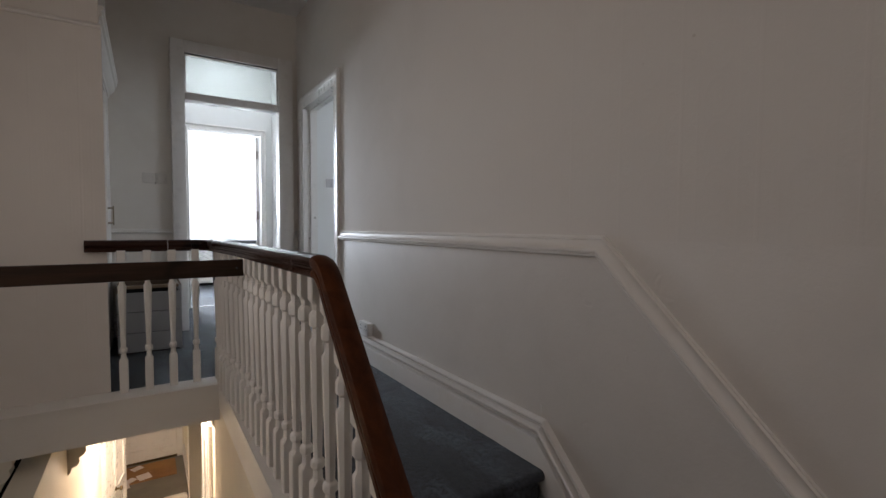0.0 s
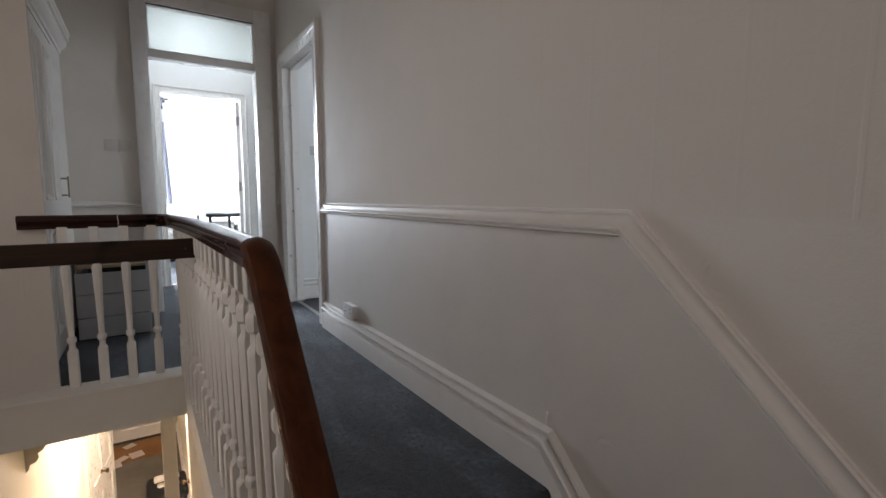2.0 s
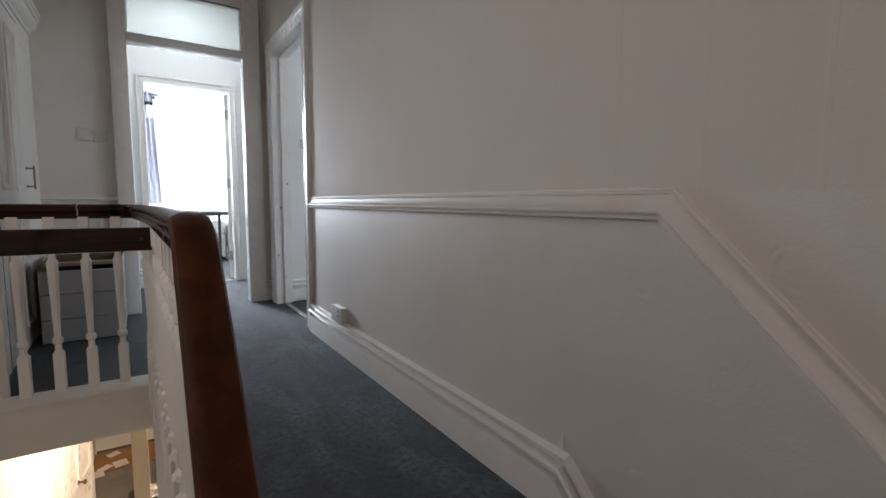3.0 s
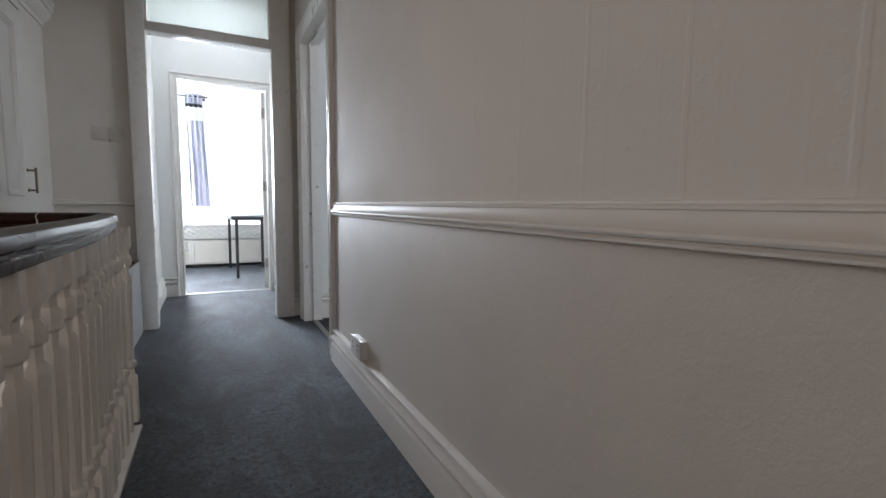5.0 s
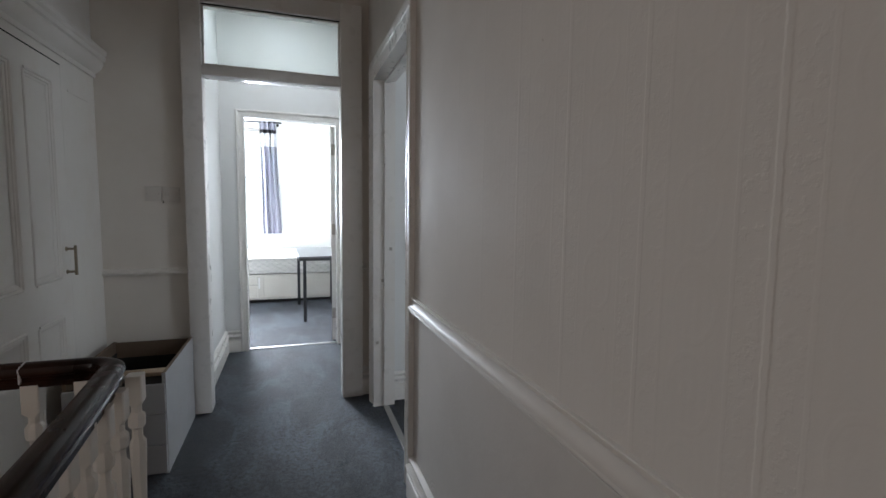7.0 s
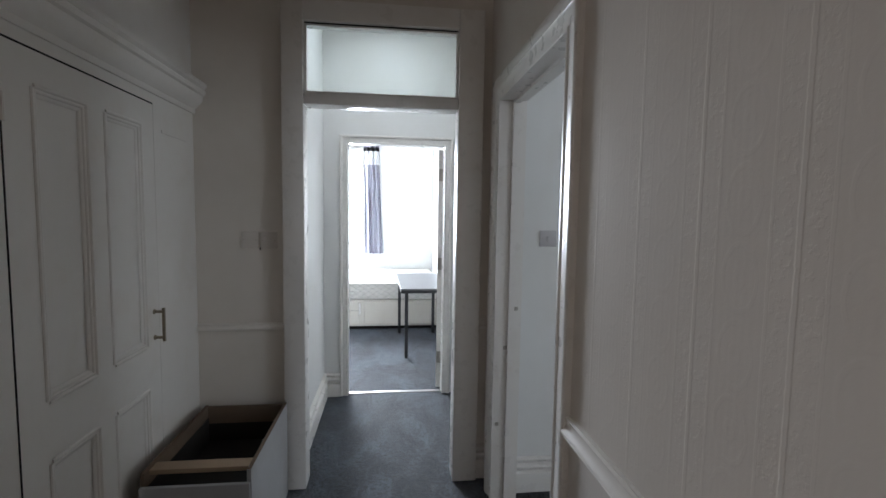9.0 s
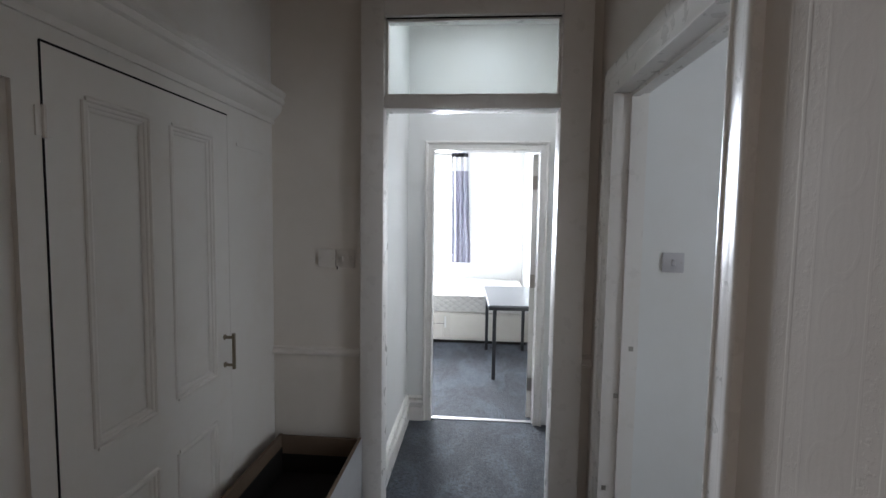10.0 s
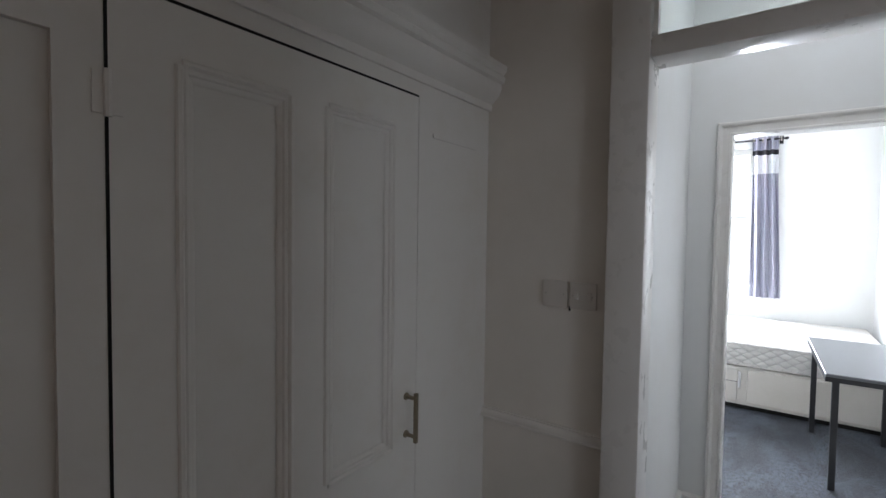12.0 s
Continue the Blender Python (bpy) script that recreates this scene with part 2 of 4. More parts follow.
def sweep(bm, prof, pts, n):
    """A closed outline swept along a flat path with mitred corners; n is the path plane's normal, a runs along n, b across it."""
    n = Vector(n)
    pts = [Vector(p) for p in pts]
    rings = []
    for i, p in enumerate(pts):
        ts = []
        if i > 0:
            ts.append((p - pts[i - 1]).normalized())
        if i < len(pts) - 1:
            ts.append((pts[i + 1] - p).normalized())
        ms = [n.cross(t).normalized() for t in ts]
        m = sum(ms, Vector()).normalized()
        m = m / max(0.3, m.dot(ms[0]))
        rings.append([bm.verts.new(p + n * a + m * b) for a, b in prof])
    k = len(prof)
    for r0, r1 in zip(rings, rings[1:]):
        for j in range(k):
            bm.faces.new((r0[j], r0[(j + 1) % k], r1[(j + 1) % k], r1[j]))
    bm.faces.new(rings[0][::-1])
    bm.faces.new(rings[-1])
    return bm


def disc_stack(bm, levels, centre=(0, 0, 0), sides=12, axis=2):
    """A turned shape: levels of (height, radius) about an axis."""
    rings = []
    for h, r in levels:
        ring = []
        for i in range(sides):
            a = 2 * math.pi * i / sides
            p = [math.cos(a) * r, math.sin(a) * r]
            p.insert(axis, h)
            ring.append(bm.verts.new(Vector(p) + Vector(centre)))
        rings.append(ring)
    for r0, r1 in zip(rings, rings[1:]):
        for j in range(sides):
            bm.faces.new((r0[j], r0[(j + 1) % sides], r1[(j + 1) % sides], r1[j]))
    bm.faces.new(rings[0][::-1])
    bm.faces.new(rings[-1])
    return bm


def mesh_of(name, bm, mat, smooth=False):
    bmesh.ops.recalc_face_normals(bm, faces=bm.faces[:])
    me = bpy.data.meshes.new(name)
    bm.to_mesh(me)
    bm.free()
    me.materials.append(mat)
    if smooth:
        me.shade_smooth()
        me.set_sharp_from_angle(angle=radians(35))
    return me


def part(name, bm, mat, parent, label="", smooth=False):
    ob = new(name, mesh_of(name, bm, mat, smooth))
    ob.parent = parent
    p, off = parent, Vector()
    while p is not None:
        off += p.location
        p = p.parent
    ob.data.transform(Matrix.Translation(-off))
    if label:
        ob["label"] = label
    return ob


def thing(name, place, label, category, group="", kind=""):
    ob = new(name)
    ob.location = place
    ob.empty_display_size = 0.1
    return tagged(ob, label, category, group, kind)


def setting(name, bm, mat, label="", smooth=False):
    return tagged(new(name, mesh_of(name, bm, mat, smooth)), label, "", "", "structure")


# ---- plan: metres, upper landing at z = 0, corridor along y ----
XR = 1.39            # papered stair and landing wall
XC = -0.14           # cupboard front
YE = 2.90            # landing edge over the stairwell
YP = 4.575           # glazed partition
YW = 4.615           # wall beside it
YF = 5.85            # bedroom wall
YB = 9.60            # bedroom window wall
CZ = 3.0             # ceiling
HZ = -3.10           # ground-floor hall
LZ = -0.57           # half landing
WELL = 0.45          # well side of the upper landing

# floors
fl = boxes((WELL + 0.03, XR, 1.19, YE + 0.02, -0.22, 0.0), (-0.07, XR + 0.12, YE + 0.02, YE + 0.168, -0.22, 0.0), (-0.9, XR + 0.12, YE + 0.168, YF + 0.05, -0.22, 0.0))
setting("floor_landing", fl, CARPET, "slate grey fitted carpet on the upper landing", True)
npr = [(0.0, -0.19), (0.0, 0.0)] + [(0.028 + 0.022 * math.sin(a), -0.024 + 0.022 * math.cos(a) + 0.002) for a in [i * math.pi / 8 for i in range(9)]] + [(0.012, -0.06), (0.006, -0.19)]
for k in range(3):
    yb, zb = 1.19 - 0.2 * k, -0.19 * k
    st = bmesh.new()
    sweep(st, [(-a, -b) for a, b in npr], [(WELL + 0.05, yb, zb), (XR - 0.02, yb, zb)], (0, 1, 0))
    if k:
        bx(st, WELL + 0.05, XR - 0.02, yb, yb + 0.2, zb - 0.19, zb)
    setting("stair_step_%d" % (k + 1), st, CARPET, "carpeted stair step with a rounded nosing", True)
setting("floor_half_landing", boxes((-1.0, XR, -1.6, 0.44, LZ - 0.2, LZ), (WELL, XR, 0.44, 0.80, LZ - 0.2, LZ)), CARPET, "slate grey carpet on the half landing")
setting("floor_hall", boxes((-0.35, 0.70, 1.0, 9.2, HZ - 0.15, HZ)), plaster("hall_carpet", (0.20, 0.18, 0.15), 0.2, 0.95, 0.8), "worn grey-brown hall carpet")
setting("floor_bedroom", boxes((-1.7, 1.66, YF + 0.05, YB, -0.2, 0.0)), CARPET, "slate grey fitted bedroom carpet")
setting("floor_side_room", boxes((XR + 0.12, 4.6, 2.0, 4.46, -0.2, -0.012)), CARPET_DARK, "charcoal carpet of the side room")

# lower flight, from the half landing down into the hall
for k in range(13):
    z1 = LZ - 0.1946 * (k + 1)
    setting("lower_step_%d" % (k + 1), boxes((-0.34, WELL - 0.02, 0.44 + 0.17 * k, 0.61 + 0.17 * k, z1 - 0.25, z1)), CARPET, "carpeted step of the lower flight")

# right-hand wall with the side-room doorway
D0, D1, DH = 3.515, 4.368, 2.05
setting("wall_right_upper", boxes((XR, XR + 0.12, -1.6, D0 - 0.03, 0.89, CZ), (XR, XR + 0.12, D0 - 0.03, D1 + 0.03, DH + 0.03, CZ), (XR, XR + 0.12, D1 + 0.03, YW, 0.0, CZ)), PAPER_UP, "off-white wall with embossed striped paper")
setting("wall_right_lower", boxes((XR, XR + 0.12, -1.6, D0 - 0.03, HZ, 0.89)), PAPER_LOW, "off-white wall with combed plaster-effect paper")
setting("wall_passage_right", boxes((XR + 0.03, XR + 0.12, YP + 0.10, YF, 0, CZ)), PLASTER_COOL, "white painted passage wall")
setting("wall_passage_left", boxes((0.21, 0.33, YP + 0.10, YF, 0, CZ)), PLASTER_COOL, "white painted passage wall")
FX0, FX1 = 0.52, 1.285
setting("wall_bedroom_door", boxes((-1.8, FX0 - 0.03, YF, YF + 0.1, 0, CZ), (FX1 + 0.03, 1.78, YF, YF + 0.1, 0, CZ), (FX0 - 0.03, FX1 + 0.03, YF, YF + 0.1, 2.06, CZ)), PLASTER_COOL, "white painted wall with the bedroom doorway")
setting("wall_bedroom_right", boxes((1.53, 1.78, YF + 0.1, YB, 0, CZ)), PLASTER_COOL, "white bedroom wall")
setting("wall_bedroom_left", boxes((-1.82, -1.7, YF + 0.1, YB, 0, CZ)), PLASTER_COOL, "white bedroom wall")
WX0, WX1, WZ0, WZ1 = -0.75, 0.45, 0.95, 2.55
setting("wall_bedroom_window", boxes((-1.82, WX0, YB, YB + 0.25, 0, CZ), (WX1, 1.78, YB, YB + 0.25, 0, CZ), (WX0, WX1, YB, YB + 0.25, 0, WZ0), (WX0, WX1, YB, YB + 0.25, WZ1, CZ)), PLASTER_COOL, "white wall with the bedroom window")
# side room
setting("wall_side_room_switch", boxes((XR + 0.12, 4.7, 4.46, 4.58, -0.05, CZ)), PLASTER_COOL, "white wall beside the side-room doorway")
setting("wall_side_room_far", boxes((XR + 0.12, 4.7, 1.88, 2.0, -0.05, CZ)), PLASTER_COOL, "white side-room wall")
setting("wall_side_room_window", boxes((4.6, 4.75, 2.0, 2.1, 0, CZ), (4.6, 4.75, 3.1, 4.46, 0, CZ), (4.6, 4.75, 2.1, 3.1, 0, 0.85), (4.6, 4.75, 2.1, 3.1, 2.4, CZ)), PLASTER_COOL, "white side-room wall with a window")
# stairwell: bulkhead, outer walls, back wall with a window
setting("wall_bulkhead", boxes((-1.0, -0.081, YE + 0.14, YE + 0.17, -0.04, 2.005), (-1.0, -0.092, YE + 0.15, YE + 0.17, 2.005, CZ)), PAPER_UP, "off-white papered bulkhead wall over the stairwell")
setting("wall_well_left", boxes((-1.12, -1.0, -1.6, 0.8, -0.3, CZ), (-1.12, -1.0, 2.1, YE + 0.17, -0.3, CZ), (-1.12, -1.0, 0.8, 2.1, -0.3, 0.65), (-1.12, -1.0, 0.8, 2.1, 2.05, CZ)), PLASTER, "off-white stairwell wall")
setting("wall_back", boxes((-1.12, 0.30, -1.72, -1.6, HZ, CZ), (1.14, XR + 0.12, -1.72, -1.6, HZ, CZ), (0.30, 1.14, -1.72, -1.6, HZ, 1.05), (0.30, 1.14, -1.72, -1.6, 2.35, CZ)), PLASTER, "off-white wall behind the half landing")
setting("wall_spandrel", boxes((WELL, WELL + 0.028, 0.8, YE - 0.003, HZ, -0.04)), HALL_WALL, "cream wall under the landing")
# hall
setting("wall_hall_left", boxes((-0.47, -0.35, 0.2, 9.2, HZ, -0.3)), HALL_WALL, "cream hall wall")
setting("wall_under_landing", boxes((0.497, 0.60, YE, 3.617, HZ, -0.252)), HALL_WALL, "cream wall under the landing")
setting("wall_hall_right", boxes((0.60, 0.72, YE, 9.2, HZ, -0.222)), HALL_WALL, "cream hall wall")
setting("wall_hall_front", boxes((-0.47, 0.80, 9.16, 9.3, HZ, -0.22)), HALL_WALL, "cream wall round the front door")
setting("ceiling_landing", boxes((-1.12, XR + 0.12, -1.72, YF, CZ, CZ + 0.1)), CEIL, "white ceiling")
setting("ceiling_bedroom", boxes((-1.82, 1.78, YF, YB + 0.25, CZ, CZ + 0.1)), CEIL, "white bedroom ceiling")
setting("ceiling_side_room", boxes((XR + 0.12, 4.75, 1.88, 4.58, CZ, CZ + 0.1)), CEIL, "white side-room ceiling")
setting("ceiling_hall", boxes((-0.47, 0.72, YE + 0.12, 9.3, -0.25, -0.222)), CEIL, "white hall ceiling")
bd = bmesh.new()
bd.faces.new([bd.verts.new(v) for v in ((-6, 13, -3), (6, 13, -3), (6, 13, 7), (-6, 13, 7))])
setting("backdrop_bedroom", bd, GLOW, "bright overcast distance outside the window")
bd = bmesh.new()
bd.faces.new([bd.verts.new(v) for v in ((8, -1, -3), (8, 8, -3), (8, 8, 7), (8, -1, 7))])
setting("backdrop_side_room", bd, GLOW, "bright overcast distance outside the window")

# ---- mouldings ----
def dado_prof(s=1.0):
    # a: projection from the wall, b: height; two beads at the foot under a broad cove that dies back to a fine top bead
    return [(0, -0.036 * s), (0.013, -0.036 * s), (0.019, -0.033 * s), (0.020, -0.029 * s), (0.016, -0.025 * s), (0.016, -0.0235 * s), (0.025, -0.021 * s), (0.029, -0.016 * s), (0.027, -0.011 * s), (0.021, -0.008 * s), (0.016, -0.002 * s), (0.012, 0.006 * s), (0.010, 0.016 * s), (0.010, 0.020 * s), (0.014, 0.022 * s), (0.015, 0.026 * s), (0.011, 0.029 * s), (0.008, 0.030 * s), (0.008, 0.034 * s), (0, 0.036 * s)]


SKIRT = [(0, 0), (0.030, 0), (0.030, 0.098), (0.028, 0.104), (0.022, 0.107), (0.008, 0.109), (0.005, 0.113), (0.005, 0.127), (0.010, 0.130), (0.026, 0.131), (0.034, 0.136), (0.036, 0.142), (0.032, 0.148), (0.022, 0.151), (0.008, 0.152), (0.005, 0.156), (0.005, 0.165), (0.016, 0.166), (0.022, 0.171), (0.020, 0.178), (0.010, 0.184), (0, 0.187)]
ARCHI = [(0, 0), (0.022, 0), (0.024, 0.006), (0.022, 0.012), (0.014, 0.016), (0.014, 0.055), (0.020, 0.062), (0.026, 0.070), (0.026, 0.082), (0.020, 0.088), (0, 0.088)]
WIDE_ARCHI = [(0, 0), (0.012, 0), (0.014, 0.004), (0.014, 0.010), (0.010, 0.014), (0.010, 0.052), (0.012, 0.056), (0.014, 0.064), (0.018, 0.068), (0.018, 0.074), (0.021, 0.080), (0.024, 0.092), (0.024, 0.104), (0.020, 0.110), (0.0, 0.110)]
nx = (-1, 0, 0)
# right wall: level, then down the pitch of the stairs
PITCH = math.tan(radians(43.5))


def pitched(y0, z0, y1):
    return (XR, y1, z0 - (y0 - y1) * PITCH)


dz = 0.866
setting("trim_dado_right", sweep(bmesh.new(), dado_prof(), [(XR, D0 - 0.110, dz), (XR, 0.925, dz), pitched(0.925, dz, -0.20)], nx), EGGSHELL, "off-white painted moulded dado rail", True)
setting("baseboard_right", sweep(bmesh.new(), SKIRT, [(XR, D0 - 0.110, 0), (XR, 1.24, 0), pitched(1.24, 0, 0.60)], nx), SKIRT_GLOSS, "white gloss moulded skirting board", True)
bmw = boxes((XR - 0.012, XR, 0.55, 1.24, -0.60, -0.19), (XR - 0.012, XR, 0.95, 1.24, -0.2, -0.02))
setting("trim_stair_string", bmw, GLOSS, "white painted stair string")


def architrave(name, x, y0, y1, h, out, label="white gloss door architrave"):
    b = bmesh.new()
    sweep(b, WIDE_ARCHI, [(x, y1, 0), (x, y1, h), (x, y0, h), (x, y0, 0)], out)
    return setting(name, b, GLOSS, label, True)


def architrave_y(name, y, x0, x1, h, label="white gloss door architrave", w=1.0):
    b = bmesh.new()
    sweep(b, [(a, c * w) for a, c in ARCHI], [(x0, y, 0), (x0, y, h), (x1, y, h), (x1, y, 0)], (0, -1, 0))
    return setting(name, b, GLOSS, label, True)


architrave("trim_side_door", XR, D0, D1, DH, nx)
setting("trim_side_door_lining", boxes((XR - 0.002, XR + 0.125, D0 - 0.028, D0, 0, DH + 0.028), (XR - 0.002, XR + 0.125, D1, D1 + 0.028, 0, DH + 0.028), (XR - 0.002, XR + 0.125, D0, D1, DH, DH + 0.028)), GLOSS, "white gloss door lining")
setting("trim_side_door_stop", boxes((XR + 0.055, XR + 0.085, D1 - 0.014, D1, 0, DH), (XR + 0.055, XR + 0.085, D0, D0 + 0.014, 0, DH), (XR + 0.055, XR + 0.085, D0 + 0.014, D1 - 0.014, DH - 0.014, DH)), GLOSS, "white gloss door stop")
setting("threshold_side_door", softbox(XR + 0.05, XR + 0.085, D0, D1, -0.004, 0.006, 0.002, 1), SILVER, "aluminium carpet threshold strip")
setting("threshold_bedroom", softbox(FX0, FX1, YF + 0.02, YF + 0.06, -0.004, 0.006, 0.002, 1), SILVER, "aluminium carpet threshold strip")
setting("baseboard_side_room", sweep(bmesh.new(), SKIRT, [(XR + 0.125, 4.46, 0), (4.6, 4.46, 0)], (0, -1, 0)), GLOSS, "white skirting board", True)
# bedroom doorway
architrave_y("trim_bedroom_door", YF, FX0 - 0.002, FX1 + 0.002, 2.032, w=0.72)
setting("trim_bedroom_lining", boxes((FX0 - 0.03, FX0, YF - 0.002, YF + 0.102, 0, 2.06), (FX1, FX1 + 0.03, YF - 0.002, YF + 0.102, 0, 2.06), (FX0, FX1, YF - 0.002, YF + 0.102, 2.03, 2.06)), GLOSS, "white gloss door lining")
setting("baseboard_passage_left", sweep(bmesh.new(), SKIRT, [(0.33, YP + 0.10, 0), (0.33, YF, 0)], (1, 0, 0)), GLOSS, "white skirting board", True)
setting("baseboard_passage_far", sweep(bmesh.new(), SKIRT, [(0.351, YF, 0), (FX0 - 0.066, YF, 0)], (0, -1, 0)), GLOSS, "white skirting board", True)
setting("baseboard_bedroom_right", sweep(bmesh.new(), SKIRT, [(1.53, YB, 0), (1.53, YF + 0.1, 0)], nx), GLOSS, "white skirting board", True)

# glazed partition across the landing
PX0, PX1 = 0.411, 1.205
setting("wall_partition", boxes((XC - 0.6, 0.33, YW, YP + 0.1, 0, CZ), (1.31, XR + 0.12, YW, YP + 0.1, 0, CZ), (0.33, 1.31, YW, YP + 0.1, 2.54, CZ)), PLASTER, "off-white partition wall across the landing")
fr = bmesh.new()
for b in ((0.303, PX0, YP - 0.012, YP + 0.112, 0, 2.55), (PX1, 1.338, YP - 0.012, YP + 0.112, 0, 2.55), (PX0, PX1, YP - 0.012, YP + 0.112, 2.447, 2.55), (PX0, PX1, YP - 0.008, YP + 0.108, 2.038, 2.098)):
    bx(fr, *b)
bmesh.ops.bevel(fr, geom=fr.edges[:], offset=0.006, segments=2, profile=0.5, affect="EDGES")
pf = thing("window_transom", (0.8, YP, 0), "white gloss door frame with a glazed fanlight", "door frame", "", "structure")
part("window_frame", fr, GLOSS, pf, "", True)
part("pane", boxes((PX0 + 0.012, PX1 - 0.012, YP + 0.045, YP + 0.049, 2.104, 2.440)), GLASS, pf, "clear fanlight glass")
bead = boxes((PX0, PX1, YP + 0.02, YP + 0.04, 2.098, 2.110), (PX0, PX1, YP + 0.02, YP + 0.04, 2.435, 2.447), (PX0, PX0 + 0.012, YP + 0.02, YP + 0.04, 2.110, 2.435), (PX1 - 0.012, PX1, YP + 0.02, YP + 0.04, 2.110, 2.435))
part("glazing_bead", bead, GLOSS, pf)
putty = boxes((PX0 + 0.004, PX1 - 0.004, YP + 0.012, YP + 0.016, 2.441, 2.4465))
part("putty_line", putty, SHADOWGAP, pf)
setting("trim_dado_partition_left", sweep(bmesh.new(), dado_prof(0.55), [(XC, YW, 0.885), (0.303, YW, 0.885)], (0, -1, 0)), EGGSHELL, "thin painted dado rail", True)
setting("trim_dado_partition_right", sweep(bmesh.new(), dado_prof(0.8), [(1.338, YW, 0.885), (XR, YW, 0.885)], (0, -1, 0)), EGGSHELL, "thin painted dado rail", True)
setting("baseboard_partition_left", sweep(bmesh.new(), SKIRT, [(XC, YW, 0), (0.303, YW, 0)], (0, -1, 0)), GLOSS, "white skirting board", True)
setting("baseboard_partition_right", sweep(bmesh.new(), SKIRT, [(1.338, YW, 0), (XR, YW, 0)], (0, -1, 0)), GLOSS, "white skirting board", True)

# landing edge over the well
fs = boxes((-1.0, WELL + 0.02, YE, YE + 0.10, -0.222, -0.012))
setting("trim_landing_fascia", fs, EGGSHELL, "white painted fascia board of the landing edge")
cap = bmesh.new()
CAP = [(0, 0), (0.0, 0.012), (0.012, 0.018), (0.15, 0.018), (0.15, 0.0)]
sweep(cap, [(b - 0.0165, a - 0.010) for a, b in CAP], [(-1.0, YE, 0.0), (WELL + 0.01, YE, 0.0)], (0, 0, 1))
setting("trim_landing_nosing", cap, EGGSHELL, "white painted nosing of the landing edge", True)
ss = boxes((WELL - 0.004, WELL + 0.052, 1.19, YE + 0.02, -0.15, 0.012))
setting("trim_well_string", ss, EGGSHELL, "white painted string board beside the well")
sl = bmesh.new()
sweep(sl, [(0.0, -0.12), (0.075, -0.12), (0.075, 0.11), (0.0, 0.11)], [(WELL - 0.015, 1.16, -0.05), (WELL - 0.015, 0.56, -0.05 - 0.6 * PITCH)], (1, 0, 0))
setting("trim_stair_string_outer", sl, EGGSHELL, "white painted sloping string board")
setting("trim_bulkhead_moulding", sweep(bmesh.new(), [(0, 0), (0.016, 0.0), (0.02, 0.008), (0.012, 0.02), (0, 0.026)], [(-1.0, YE + 0.14, 1.985), (-0.081, YE + 0.14, 1.985)], (0, -1, 0)), EGGSHELL, "painted picture moulding", True)

# ---- balustrade ----
bal = thing("balustrade", (0.489, 2.0, 0), "white turned balusters under a varnished mahogany handrail", "balustrade")
HR = [(-0.023, -0.010), (-0.026, -0.006), (-0.026, 0.008), (-0.021, 0.012), (-0.022, 0.018), (-0.029, 0.024), (-0.0305, 0.034), (-0.026, 0.045), (-0.014, 0.052), (0.0, 0.054), (0.014, 0.052), (0.026, 0.045), (0.0305, 0.034), (0.029, 0.024), (0.022, 0.018), (0.021, 0.012), (0.026, 0.008), (0.026, -0.006), (0.023, -0.010)]
RZ = 0.795
YR = 3.008           # rail over the landing edge


def rail_x(y):
    """The level rail bends gently towards the well before its corner."""
    return 0.490 + 0.018 * max(0.0, (2.0 - y) / 0.82) - 0.078 * max(0.0, (y - 2.0) / 1.05) ** 1.6


rp = [(rail_x(y), y, RZ) for y in [1.18 + (YR - 0.07 - 1.18) * i / 24 for i in range(25)]]
rc = rail_x(YR - 0.07) - 0.07
rp += [(rc + 0.07 * math.cos(a), YR - 0.07 + 0.07 * math.sin(a), RZ) for a in [i * math.pi / 12 for i in range(1, 7)]] + [(rc - 0.03, YR, RZ)]
r1 = bmesh.new()
sweep(r1, [(b, -a) for a, b in HR], rp, (0, 0, 1))
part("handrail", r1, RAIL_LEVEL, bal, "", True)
r2 = bmesh.new()
sweep(r2, [(b, -a) for a, b in HR], [(rc - 0.03, YR, RZ), (-0.176, YR, RZ)], (0, 0, 1))
part("handrail_return", r2, RAIL_X, bal, "varnished handrail with a sawn end, coloured darker than the slope", True)
r3 = bmesh.new()
BY, R0, SX = 1.18, 0.10, rail_x(1.18)
th = radians(46)
RAKE = math.tan(th)
arc = []
for i in range(9):
    a = th * i / 8
    arc.append((SX, BY - R0 * math.sin(a), RZ - R0 * (1 - math.cos(a))))
low = (SX, 0.585, arc[-1][2] - (arc[-1][1] - 0.585) * RAKE)
sweep(r3, [(a, b) for a, b in HR], [low] + arc[::-1], (1, 0, 0))
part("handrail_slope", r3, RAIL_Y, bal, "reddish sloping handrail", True)


